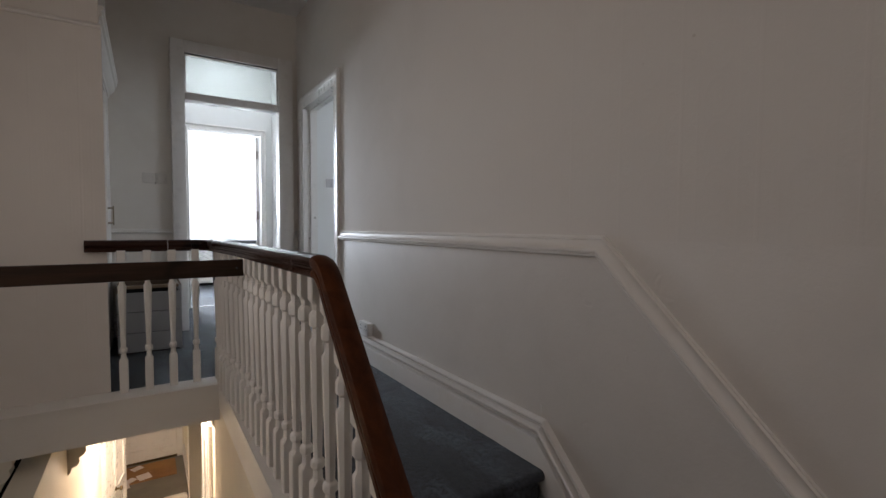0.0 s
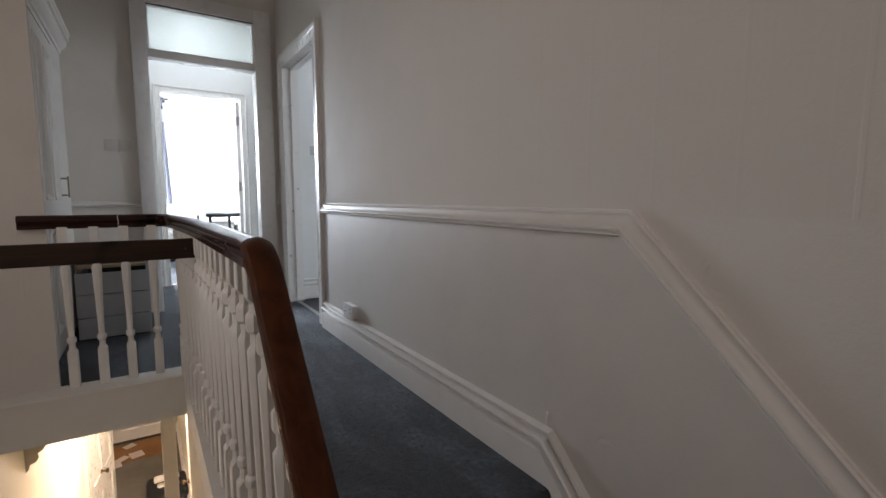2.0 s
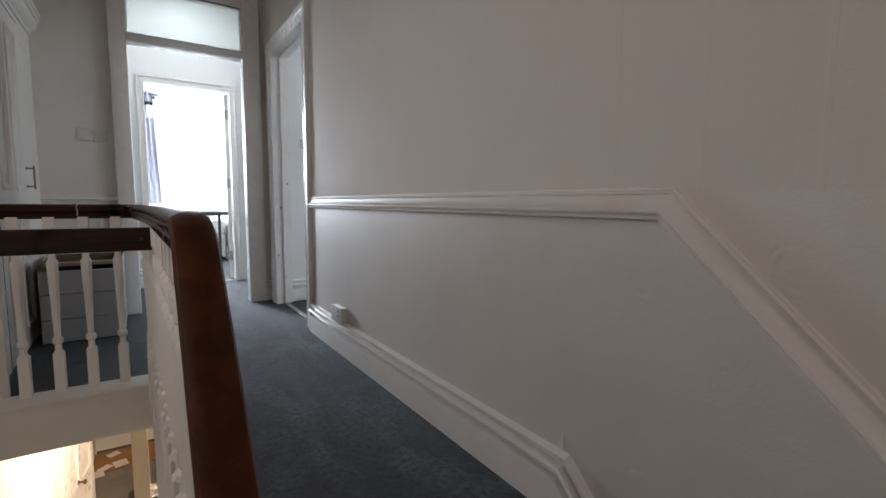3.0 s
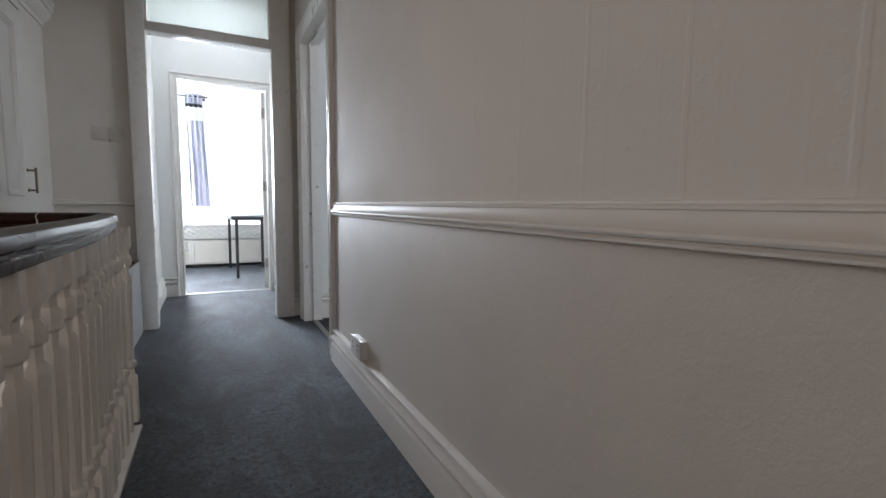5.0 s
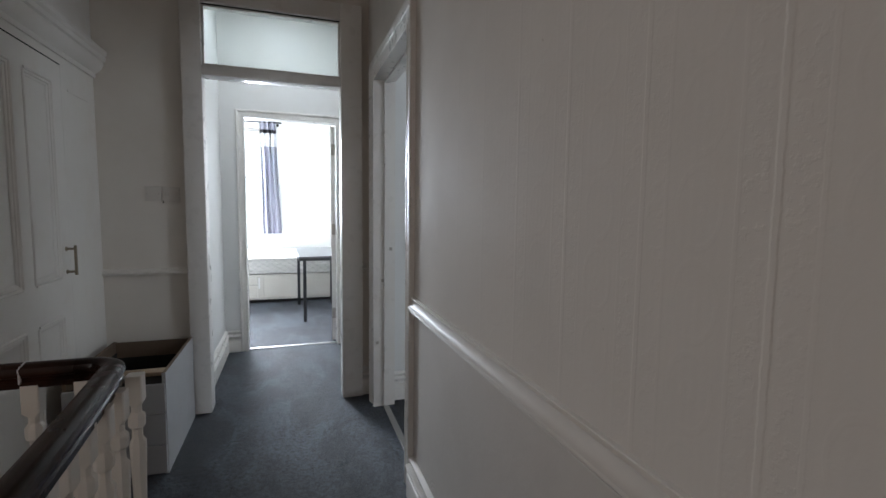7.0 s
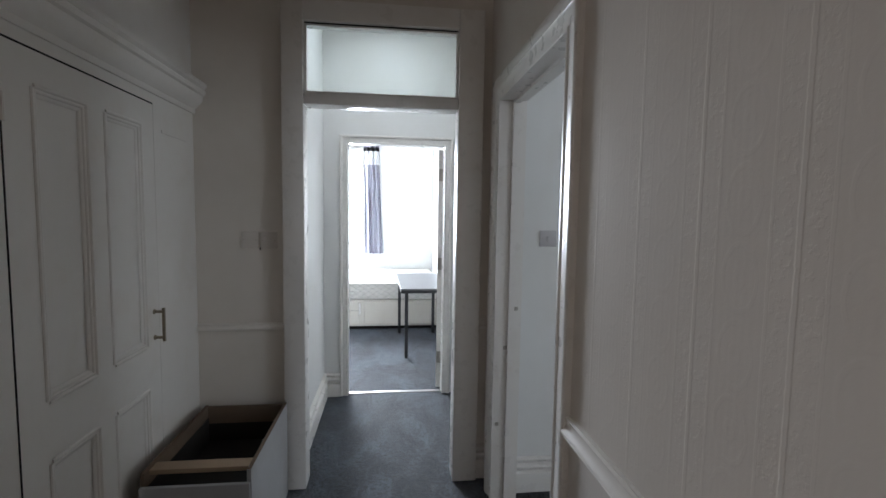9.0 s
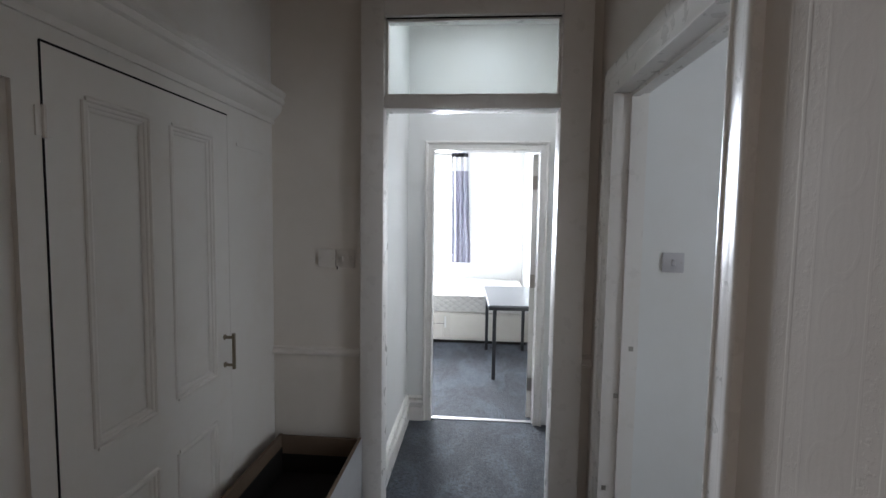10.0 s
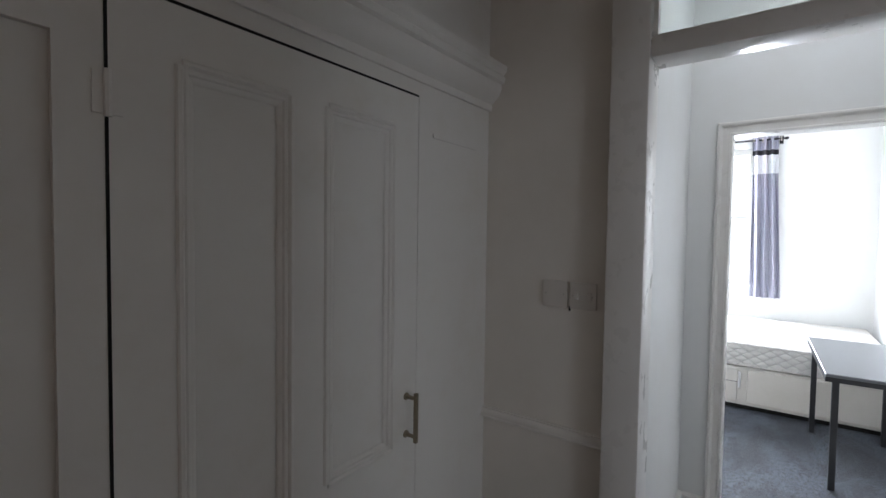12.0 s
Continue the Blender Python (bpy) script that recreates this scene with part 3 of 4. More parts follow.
def baluster_mesh(h):
    lv = [(0.0, 0.0205, 1), (0.185, 0.0205, 1), (0.198, 0.0135, 0), (0.226, 0.0120, 0), (0.232, 0.0185, 0), (0.237, 0.0195, 0), (0.248, 0.0195, 0), (0.253, 0.0185, 0), (0.260, 0.0120, 0), (0.31, 0.0130, 0), (0.45, 0.0165, 0), (0.575, 0.0200, 0), (0.600, 0.0205, 0), (0.612, 0.0130, 0), (0.638, 0.0130, 0), (0.645, 0.0200, 0), (0.652, 0.0208, 0), (0.672, 0.0208, 0), (0.679, 0.0200, 0), (0.688, 0.0130, 0), (0.706, 0.0130, 0), (0.720, 0.0205, 1), (h, 0.0205, 1)]
    bm = bmesh.new()
    rings = []
    for z, r, sq in lv:
        ring = []
        for i in range(8):
            a = math.pi * (i + 0.5) / 4
            if sq:
                p = (math.copysign(r, math.cos(a)) * (1.0 if i % 4 in (0, 3) else 0.86), math.copysign(r, math.sin(a)) * (1.0 if i % 4 in (1, 2) else 0.86))
            else:
                p = (r * 1.06 * math.cos(a), r * 1.06 * math.sin(a))
            ring.append(bm.verts.new((*p, z)))
        rings.append(ring)
    for r0, r1 in zip(rings, rings[1:]):
        for j in range(8):
            bm.faces.new((r0[j], r0[(j + 1) % 8], r1[(j + 1) % 8], r1[j]))
    bm.faces.new(rings[0][::-1])
    bm.faces.new(rings[-1])
    return mesh_of("baluster", bm, EGGSHELL, True)


BM = baluster_mesh(0.797)


def baluster(x, y, z, turn=0.0):
    ob = new("baluster", BM)
    ob.parent = bal
    ob.location = Vector((x, y, z)) - bal.location
    ob.rotation_euler = (0, 0, turn)


for i in range(5):
    baluster(-0.016 + 0.1195 * i, YR - 0.008, -0.004, 0.02 * (i % 3 - 1))
for i in range(17):
    y = 2.87 - 0.104 * i
    baluster(max(0.458, rail_x(y)), y, 0.0 if y > 1.15 else 0.0, 0.03 * ((i * 7) % 3 - 1))
for i in range(5):
    y = 1.10 - 0.108 * i
    zz = arc[-1][2] - (arc[-1][1] - y) * RAKE if y < arc[-1][1] else RZ - 0.02
    baluster(SX, y, zz - 0.775, 0.03 * (i % 3 - 1))
nw = boxes((0.44, 0.52, 0.53, 0.61, LZ, 0.40), (0.432, 0.528, 0.522, 0.618, 0.40, 0.425))
part("newel_post", nw, EGGSHELL, bal)

gr = thing("guard_rail", (-0.26, 2.15, 0.745), "dark stained softwood plank fixed across the stairwell", "rail")
part("plank", softbox(-1.0, 0.470, 2.135, 2.165, 0.705, 0.779, 0.004, 2), PLANK, gr)
for x in (-0.93, 0.44):
    sc = bmesh.new()
    disc_stack(sc, [(2.1335, 0.006), (2.137, 0.006)], (x, 0, 0.742), 8, 1)
    part("screw", sc, BLACK, gr, "dark screw head")
tie = thing("cable_tie", (0.205, YR, RZ + 0.05), "white plastic cable tie looped over the handrail", "cable tie")
tb = bmesh.new()
loop = [(0.205 + 0.003 * math.sin(k * 1.3), YR + 0.0318 * math.cos(k * math.pi / 10), RZ + 0.027 + 0.0282 * math.sin(k * math.pi / 10)) for k in range(20)]
for a, b in zip(loop, loop[1:] + loop[:1]):
    c = (Vector(a) + Vector(b)) / 2
    bx(tb, c.x - 0.0009, c.x + 0.0009, min(a[1], b[1]) - 0.001, max(a[1], b[1]) + 0.001, min(a[2], b[2]) - 0.001, max(a[2], b[2]) + 0.001)
part("strap", tb, PLASTIC, tie)
part("tail", softbox(0.204, 0.207, YR - 0.0345, YR - 0.033, RZ + 0.005, RZ + 0.03, 0.001, 1), PLASTIC, tie)

setting("trim_filler_ridge", softbox(XR - 0.004, XR, 1.19, 1.197, 0.19, 0.235, 0.001, 1), EGGSHELL, "ridge of dried filler over the skirting corner")

# ---- built-in cupboard on the landing ----
cup = thing("built_in_cupboard", (XC, 3.8, 0), "white painted built-in cupboard with a panelled door and cornice", "cupboard")
CY0, CY1, CT = 3.445, 4.215, 1.932
X1 = XC - 0.022
part("frame", boxes((XC - 0.05, XC, 3.375, CY0 - 0.004, 0.0, CZ), (XC - 0.05, XC, CY1 + 0.004, YW - 0.001, 0, CT + 0.004), (XC - 0.05, XC, CY0 - 0.004, YW - 0.001, CT + 0.004, CZ)), EGGSHELL, cup)
part("side_panel", boxes((XC - 0.05, XC - 0.012, YE + 0.171, 3.375, 0.0, 1.83), (XC - 0.05, XC, YE + 0.171, 3.375, 1.83, CZ)), EGGSHELL, cup, "fixed panel beside the cupboard door")
part("frieze_panel", boxes((XC, XC + 0.003, 4.285, 4.53, 1.825, 1.838)), EGGSHELL, cup)
part("back", boxes((XC - 0.60, XC - 0.56, YE + 0.171, YW - 0.001, 0, CZ)), INSIDE, cup)
CORN = [(0, 0), (0.010, 0.0), (0.014, 0.012), (0.012, 0.022), (0.026, 0.034), (0.044, 0.052), (0.052, 0.075), (0.050, 0.086), (0.062, 0.092), (0.066, 0.108), (0.058, 0.116), (0.070, 0.128), (0.072, 0.146), (0.0, 0.15)]
part("cornice", sweep(bmesh.new(), CORN, [(XC, YE + 0.171, 1.975), (XC, YW - 0.001, 1.975)], (1, 0, 0)), EGGSHELL, cup, "", True)
# door: stiles and rails round sunk panels
def panel_door(y0, y1, z0, z1, holes, x0, x1):
    ys = sorted({y0, y1, *[v for h in holes for v in h[:2]]})
    zs = sorted({z0, z1, *[v for h in holes for v in h[2:]]})
    bm = bmesh.new()
    for a, b in zip(ys, ys[1:]):
        for c, d in zip(zs, zs[1:]):
            m, k = (a + b) / 2, (c + d) / 2
            if not any(h[0] < m < h[1] and h[2] < k < h[3] for h in holes):
                bx(bm, x0, x1, a, b, c, d)
    bmesh.ops.remove_doubles(bm, verts=bm.verts[:], dist=0.0001)
    return bm


holes = [(3.556, 3.776, 0.93, 1.828), (3.884, 4.108, 0.93, 1.828), (3.556, 3.776, 0.14, 0.74), (3.884, 4.108, 0.14, 0.74)]
dr = part("door", panel_door(CY0, CY1, 0.008, CT, holes, XC - 0.032, XC + 0.001), EGGSHELL, cup, "four-panelled white cupboard door")
PM = [(-0.012, -0.014), (0.004, -0.014), (0.009, -0.010), (0.010, -0.003), (0.006, 0.001), (0.002, 0.003), (0.004, 0.008), (0.002, 0.013), (-0.004, 0.016), (-0.005, 0.020), (-0.009, 0.027), (-0.012, 0.029)]
for k, (a, b, c, d) in enumerate(holes):
    part("panel", boxes((XC - 0.024, XC - 0.011, a - 0.002, b + 0.002, c - 0.002, d + 0.002)), EGGSHELL, dr)
    pm = bmesh.new()
    for pts in ([(XC, a, c), (XC, a, d)], [(XC, a, d), (XC, b, d)], [(XC, b, d), (XC, b, c)], [(XC, b, c), (XC, a, c)]):
        sweep(pm, [(a2 * 0.75, b2 * 0.85) for a2, b2 in PM], pts[::-1], (1, 0, 0))
    part("panel_moulding", pm, EGGSHELL, dr, "", True)
gap = boxes((XC - 0.045, XC - 0.034, CY0 - 0.004, CY1 + 0.004, 0.0, CT + 0.004))
part("rebate", gap, SHADOWGAP, cup)
part("gap_line", boxes((XC - 0.004, XC + 0.0016, CY0 - 0.002, CY1, CT - 0.001, CT + 0.005), (XC - 0.004, XC + 0.0016, CY0 - 0.005, CY0, 0.01, CT)), SHADOWGAP, cup, "dark open joint round the door")
for z in (1.72, 0.35):
    hg = boxes((XC, XC + 0.004, CY0 - 0.022, CY0 + 0.02, z, z + 0.066))
    disc_stack(hg, [(z - 0.004, 0.006), (z + 0.07, 0.006)], (XC + 0.005, CY0 - 0.002, 0), 8)
    part("hinge", hg, EGGSHELL, cup, "painted-over butt hinge")
hd = bmesh.new()
HY = 4.172
for z in (0.951, 1.062):
    disc_stack(hd, [(XC, 0.011), (XC + 0.004, 0.011), (XC + 0.006, 0.006), (XC + 0.040, 0.0055)], (0, HY, z), 10, 0)
bx(hd, XC + 0.034, XC + 0.044, HY - 0.005, HY + 0.005, 0.935, 1.078)
part("handle", hd, material("dull_brass_nickel", (0.30, 0.255, 0.185), 0.38, 1.0), dr, "dull brass bar handle", True)

# ---- carcass of a small drawer unit, its top missing ----
un = thing("drawer_unit", (0.145, 4.21, 0), "white laminate drawer unit with its top missing", "drawers")
U0, U1, V0, V1, UH = -0.085, 0.32, 3.895, 4.545, 0.492
part("side_panel", boxes((U1 - 0.016, U1, V0 + 0.018, V1, 0.0, UH)), LAMINATE, un)
part("side_panel", boxes((U0, U0 + 0.016, V0 + 0.018, V1, 0.0, UH)), CHIPBOARD, un, "bare chipboard side panel")
part("back_panel", boxes((U0 + 0.016, U1 - 0.016, V1 - 0.016, V1, 0.02, UH - 0.004)), CHIPBOARD, un, "bare back panel")
# black sheets paint the shade inside the open carcass
part("lining", boxes((U0 + 0.016, U0 + 0.02, V0 + 0.03, V1 - 0.016, 0.05, UH - 0.06), (U1 - 0.02, U1 - 0.016, V0 + 0.03, V1 - 0.016, 0.05, UH - 0.06), (U0 + 0.02, U1 - 0.02, V1 - 0.02, V1 - 0.016, 0.05, UH - 0.09)), SHADOWGAP, un, "black lining that paints the shade in the drawer space")
for x in (U0, U1 - 0.016):
    part("edge", boxes((x + 0.001, x + 0.015, V0 + 0.02, V1 - 0.002, UH, UH + 0.0015)), CHIPBOARD, un, "raw chipboard edge")
part("cross_rail", softbox(U0 + 0.016, U1 - 0.016, V0 + 0.05, V0 + 0.115, UH - 0.022, UH - 0.003, 0.002, 1), plaster("pine_rail", (0.30, 0.215, 0.14), 0.1, 0.7, 0.3), un, "bare timber cross rail")
part("shade_shelf", boxes((U0 + 0.016, U1 - 0.016, V0 + 0.03, V1 - 0.016, 0.30, 0.312)), SHADOWGAP, un, "black sheet that paints the shade inside the top drawer space")
for z0, z1 in ((0.012, 0.148), (0.153, 0.300), (0.305, 0.445)):
    part("drawer_front", softbox(U0 + 0.002, U1 - 0.002, V0, V0 + 0.017, z0, z1, 0.002, 1), LAMINATE, un)
# black board behind the fronts puts shade into their joints
part("joint_shade", boxes((U0 + 0.016, U1 - 0.016, V0 + 0.03, V0 + 0.045, 0.0, 0.30)), SHADOWGAP, un)

# ---- switches and sockets ----
def plate_y(name, x0, x1, z0, z1, y, label, gangs=1, category="switch", mat=PLASTIC):
    t = thing(name, ((x0 + x1) / 2, y, z0), label, category)
    part("plate", softbox(x0, x1, y - 0.009, y, z0, z1, 0.003, 2), mat, t, "", True)
    w = (x1 - x0)
    for g in range(gangs):
        cx = x0 + w * (g + 0.5) / gangs
        part("rocker", softbox(cx - 0.008, cx + 0.008, y - 0.014, y - 0.006, (z0 + z1) / 2 - 0.013, (z0 + z1) / 2 + 0.013, 0.002, 1), mat, t)
    for x in (x0 + 0.012, x1 - 0.012):
        part("screw", disc_stack(bmesh.new(), [(y - 0.0105, 0.0028), (y - 0.006, 0.0028)], (x, 0, (z0 + z1) / 2), 8, 1), METAL, t)
    return t


plate_y("blank_plate", 0.086, 0.172, 1.300, 1.386, YW, "painted-over blank plate on the partition", 0, "wall plate", PAINTED)
sw = plate_y("light_switch", 0.180, 0.266, 1.298, 1.384, YW, "painted-over two-gang light switch on the partition", 2, "switch", PAINTED)
part("mark", boxes((0.178, 0.1815, YW - 0.0095, YW - 0.001, 1.29, 1.306)), SHADOWGAP, sw, "dark crack at the plate corner")
plate_y("light_switch", 1.630, 1.718, 1.330, 1.414, 4.46, "white plastic light switch in the side room", 1, "switch", material("aged_white_plastic", (0.50, 0.49, 0.50), 0.35))
so = thing("double_socket", (XR, 2.865, 0.187), "white plastic surface socket over the skirting board", "socket")
part("pattress", softbox(XR - 0.030, XR, 2.79, 2.94, 0.187, 0.272, 0.003, 1), PLASTIC, so, "", True)
part("plate", softbox(XR - 0.039, XR - 0.030, 2.788, 2.942, 0.185, 0.274, 0.003, 2), PLASTIC, so, "", True)
for y in (2.825, 2.905):
    part("socket_holes", boxes((XR - 0.0395, XR - 0.036, y - 0.004, y + 0.004, 0.243, 0.254), (XR - 0.0395, XR - 0.036, y - 0.015, y - 0.006, 0.222, 0.227), (XR - 0.0395, XR - 0.036, y + 0.006, y + 0.015, 0.222, 0.227)), SHADOWGAP, so)
for z, x in ((1.02, XR + 0.098), (0.82, XR + 0.045), (0.42, XR + 0.012)):
    kp = thing("strike_plate", (x, D1, z), "small dull metal strike plate on the door lining", "strike plate")
    part("plate", softbox(x - 0.009, x + 0.009, D1 - 0.004, D1, z - 0.010, z + 0.010, 0.001, 1), METAL, kp)

# ---- bedroom ----
bdoor = thing("bedroom_door", (FX1, YF + 0.1, 0.005), "white panelled bedroom door standing open", "door")
L0 = FX1 - 0.038
part("leaf", boxes((L0, L0 + 0.036, YF + 0.104, YF + 0.10 + 0.71, 0.008, 2.02)), GLOSS, bdoor)
for z in (0.22, 1.02, 1.76):
    hb = boxes((L0 + 0.003, L0 + 0.034, YF + 0.1005, YF + 0.1045, z, z + 0.1))
    disc_stack(hb, [(z, 0.006), (z + 0.1, 0.006)], (L0 + 0.037, YF + 0.101, 0), 8)
    part("hinge", hb, METAL, bdoor, "steel butt hinge")
lv = bmesh.new()
disc_stack(lv, [(L0, 0.024), (L0 - 0.008, 0.024), (L0 - 0.010, 0.009), (L0 - 0.045, 0.009)], (0, YF + 0.75, 1.02), 12, 0)
bx(lv, L0 - 0.052, L0 - 0.038, YF + 0.64, YF + 0.76, 1.012, 1.030)
part("lever_handle", lv, METAL, bdoor, "nickel lever handle", True)
bdoor.rotation_euler = (0, 0, radians(-13))

bed = thing("divan_bed", (0.65, 8.68, 0), "cream divan bed with a bare quilted mattress", "bed")
BX0, BX1, BY0, BY1 = -0.27, 1.485, 7.97, 9.52
part("base", softbox(BX0, BX1, BY0, BY1, 0.045, 0.385, 0.012, 2), DIVAN, bed, "", True)
mt = softbox(BX0, BX1, BY0 - 0.012, BY1, 0.388, 0.60, 0.035, 3)
part("mattress", mt, TICKING, bed, "bare quilted mattress", True)
pp = bmesh.new()
for z in (0.405, 0.585):
    sweep(pp, [(-0.006, -0.006), (0.006, -0.006), (0.006, 0.006), (-0.006, 0.006)], [(BX0 + 0.02, BY0 - 0.014, z), (BX1 - 0.02, BY0 - 0.014, z)], (0, -1, 0))
part("piping", pp, TICKING, bed)
for a, b in ((-0.20, 0.46), (0.53, 1.43)):
    part("drawer", softbox(a, b, BY0 - 0.008, BY0 + 0.01, 0.07, 0.365, 0.005, 1), DIVAN, bed)
part("drawer_joint", boxes((0.33, 0.46, BY0 - 0.0095, BY0, 0.245, 0.249)), SHADOWGAP, bed)
part("handle", softbox(0.466, 0.486, BY0 - 0.030, BY0, 0.20, 0.34, 0.006, 2), PLASTIC, bed, "white plastic strap handle", True)
for x in (-0.15, 0.55, 1.38):
    for y in (BY0 + 0.08, BY1 - 0.1):
        cs = bmesh.new()
        disc_stack(cs, [(0.0, 0.02), (0.046, 0.022)], (x, y, 0), 10)
        part("castor", cs, BLACK if y > 8.5 else METAL, bed)
# black board paints the shade in the gap under the bed
part("shadow_board", boxes((BX0 + 0.03, BX1 - 0.03, BY0 + 0.03, BY0 + 0.04, 0.006, 0.05)), SHADOWGAP, bed, "black board that stands for the shade under the divan")

tab = thing("desk", (0.962, 6.62, 0), "pale grey desk with black square metal legs", "table")
TX0, TX1, TY0, TY1, TZ = 0.962, 1.49, 6.62, 7.80, 0.735
part("tabletop", softbox(TX0, TX1, TY0, TY1, TZ - 0.006, TZ + 0.012, 0.003, 1), TABLETOP, tab, "pale grey laminate tabletop")
ed = boxes((TX0, TX1, TY0, TY0 + 0.02, TZ - 0.034, TZ - 0.006), (TX0, TX1, TY1 - 0.02, TY1, TZ - 0.034, TZ - 0.006), (TX0, TX0 + 0.02, TY0 + 0.02, TY1 - 0.02, TZ - 0.034, TZ - 0.006), (TX1 - 0.02, TX1, TY0 + 0.02, TY1 - 0.02, TZ - 0.034, TZ - 0.006))
part("frame", ed, BLACK, tab, "black metal frame")
for x, y in ((TX0 + 0.05, TY0 + 0.15), (TX1 - 0.08, TY0 + 0.15), (TX0 + 0.03, TY1 - 0.05), (TX1 - 0.08, TY1 - 0.05)):
    part("leg", softbox(x, x + 0.034, y, y + 0.034, 0.0, TZ - 0.03, 0.003, 1), BLACK, tab)
tab.rotation_euler = (0, 0, radians(1.8))

# curtain: eyelet heading, black band, white band, grey cloth, in deep folds
cur = thing("curtain", (0.56, YB - 0.10, 0.85), "grey eyelet curtain with black and white bands", "curtain")
def cloth(z0, z1, thick=0.003):
    bm = bmesh.new()
    nx_, nz = 60, 8
    grid = []
    for j in range(nz + 1):
        z = z0 + (z1 - z0) * j / nz
        w = 0.134 - 0.004 * (z - 0.85) + 0.008 * math.sin(z * 2.2)
        row = []
        for i in range(nx_ + 1):
            s = i / nx_
            x = 0.600 + (s - 0.5) * 2 * w - 0.045 * (z - 0.85) / 1.7
            y = YB - 0.10 + 0.034 * math.sin(s * 2 * math.pi * 3.5 + 0.15 * z) + 0.008 * math.sin(s * 31 + z * 3)
            row.append((bm.verts.new((x, y, z)), bm.verts.new((x, y + thick, z))))
        grid.append(row)
    for j in range(nz):
        for i in range(nx_):
            for k in (0, 1):
                bm.faces.new((grid[j][i][k], grid[j][i + 1][k], grid[j + 1][i + 1][k], grid[j + 1][i][k]))
    return bm


part("heading", cloth(2.50, 2.66), CLOTH_GREY, cur, "grey heading with metal eyelets", True)
part("black_band", cloth(2.445, 2.50), CLOTH_BLACK, cur, "black band", True)
part("white_band", cloth(2.235, 2.445), CLOTH_WHITE, cur, "white band", True)
part("drop", cloth(0.84, 2.235), CLOTH_GREY, cur, "", True)
for k in range(4):
    ey = bmesh.new()
    disc_stack(ey, [(0.44 + 0.085 * k, 0.026), (0.448 + 0.085 * k, 0.026)], (0, YB - 0.10, 2.615), 14, 0)
    part("eyelet", ey, METAL, cur)
pole = thing("curtain_pole", (-0.15, YB - 0.10, 2.615), "black metal curtain pole on brackets", "curtain pole")
po = bmesh.new()
disc_stack(po, [(-1.0, 0.011), (0.73, 0.011)], (0, YB - 0.10, 2.615), 12, 0)
part("rod", po, BLACK, pole, "", True)
for x in (-0.95, 0.70):
    part("bracket", boxes((x - 0.01, x + 0.01, YB - 0.11, YB, 2.605, 2.63), (x - 0.018, x + 0.018, YB - 0.006, YB, 2.57, 2.66)), BLACK, pole)
fi = bmesh.new()
disc_stack(fi, [(0.73, 0.011), (0.735, 0.016), (0.755, 0.016), (0.765, 0.008)], (0, YB - 0.10, 2.615), 12, 0)
part("finial", fi, BLACK, pole, "", True)


def sash_window(name, place, w, h, deep, label, along):
    t = thing(name, place, label, "window", "", "structure")
    x, y, z = place

    def add(nm, a0, a1, d0, d1, z0, z1, mat):
        if along == "x":
            b = softbox(x + a0, x + a1, y + d0, y + d1, z + z0, z + z1, 0.003, 1) if mat is GLOSS else boxes((x + a0, x + a1, y + d0, y + d1, z + z0, z + z1))
        else:
            b = softbox(x + d0, x + d1, y + a0, y + a1, z + z0, z + z1, 0.003, 1) if mat is GLOSS else boxes((x + d0, x + d1, y + a0, y + a1, z + z0, z + z1))
        o = part(nm, b, mat, t)
        if mat is GLASS:
            o.visible_shadow = False
    add("window_frame", -w / 2, -w / 2 + 0.05, 0, deep, 0, h, GLOSS)
    add("window_frame", w / 2 - 0.05, w / 2, 0, deep, 0, h, GLOSS)
    add("window_frame", -w / 2 + 0.05, w / 2 - 0.05, 0, deep, h - 0.05, h, GLOSS)
    add("window_sill", -w / 2 + 0.05, w / 2 - 0.05, -0.01, deep, 0, 0.05, GLOSS)
    add("meeting_rail", -w / 2 + 0.05, w / 2 - 0.05, 0.01, deep - 0.01, h / 2 - 0.02, h / 2 + 0.02, GLOSS)
    add("pane", -w / 2 + 0.05, w / 2 - 0.05, deep / 2 - 0.002, deep / 2 + 0.002, 0.05, h / 2 - 0.02, GLASS)
    add("pane", -w / 2 + 0.05, w / 2 - 0.05, deep / 2 - 0.002, deep / 2 + 0.002, h / 2 + 0.02, h - 0.05, GLASS)


sash_window("window_1", (-0.15, YB + 0.15, WZ0), 1.2, 1.6, 0.08, "white sash window against a bright sky", "x")
sash_window("window_2", (4.64, 2.6, 0.85), 1.0, 1.55, 0.08, "white sash window of the side room", "y")
sash_window("window_4", (0.72, -1.70, 1.05), 0.84, 1.3, 0.08, "white window of the half landing", "x")
sash_window("window_3", (-1.10, 1.45, 0.65), 1.3, 1.4, 0.08, "unseen white stair window at an invented place", "y")

# ---- hall below, seen through the stairwell ----
setting("column_hall", softbox(0.327, 0.411, 3.62, 3.704, HZ, -0.45, 0.004, 1), EGGSHELL, "white square post under the landing")
SCROLL = [(0.0, 0.0), (0.105, 0.0), (0.110, -0.03), (0.095, -0.05), (0.100, -0.075), (0.085, -0.10), (0.060, -0.115), (0.064, -0.14), (0.050, -0.165), (0.020, -0.175), (0.016, -0.20), (0.0, -0.22)]


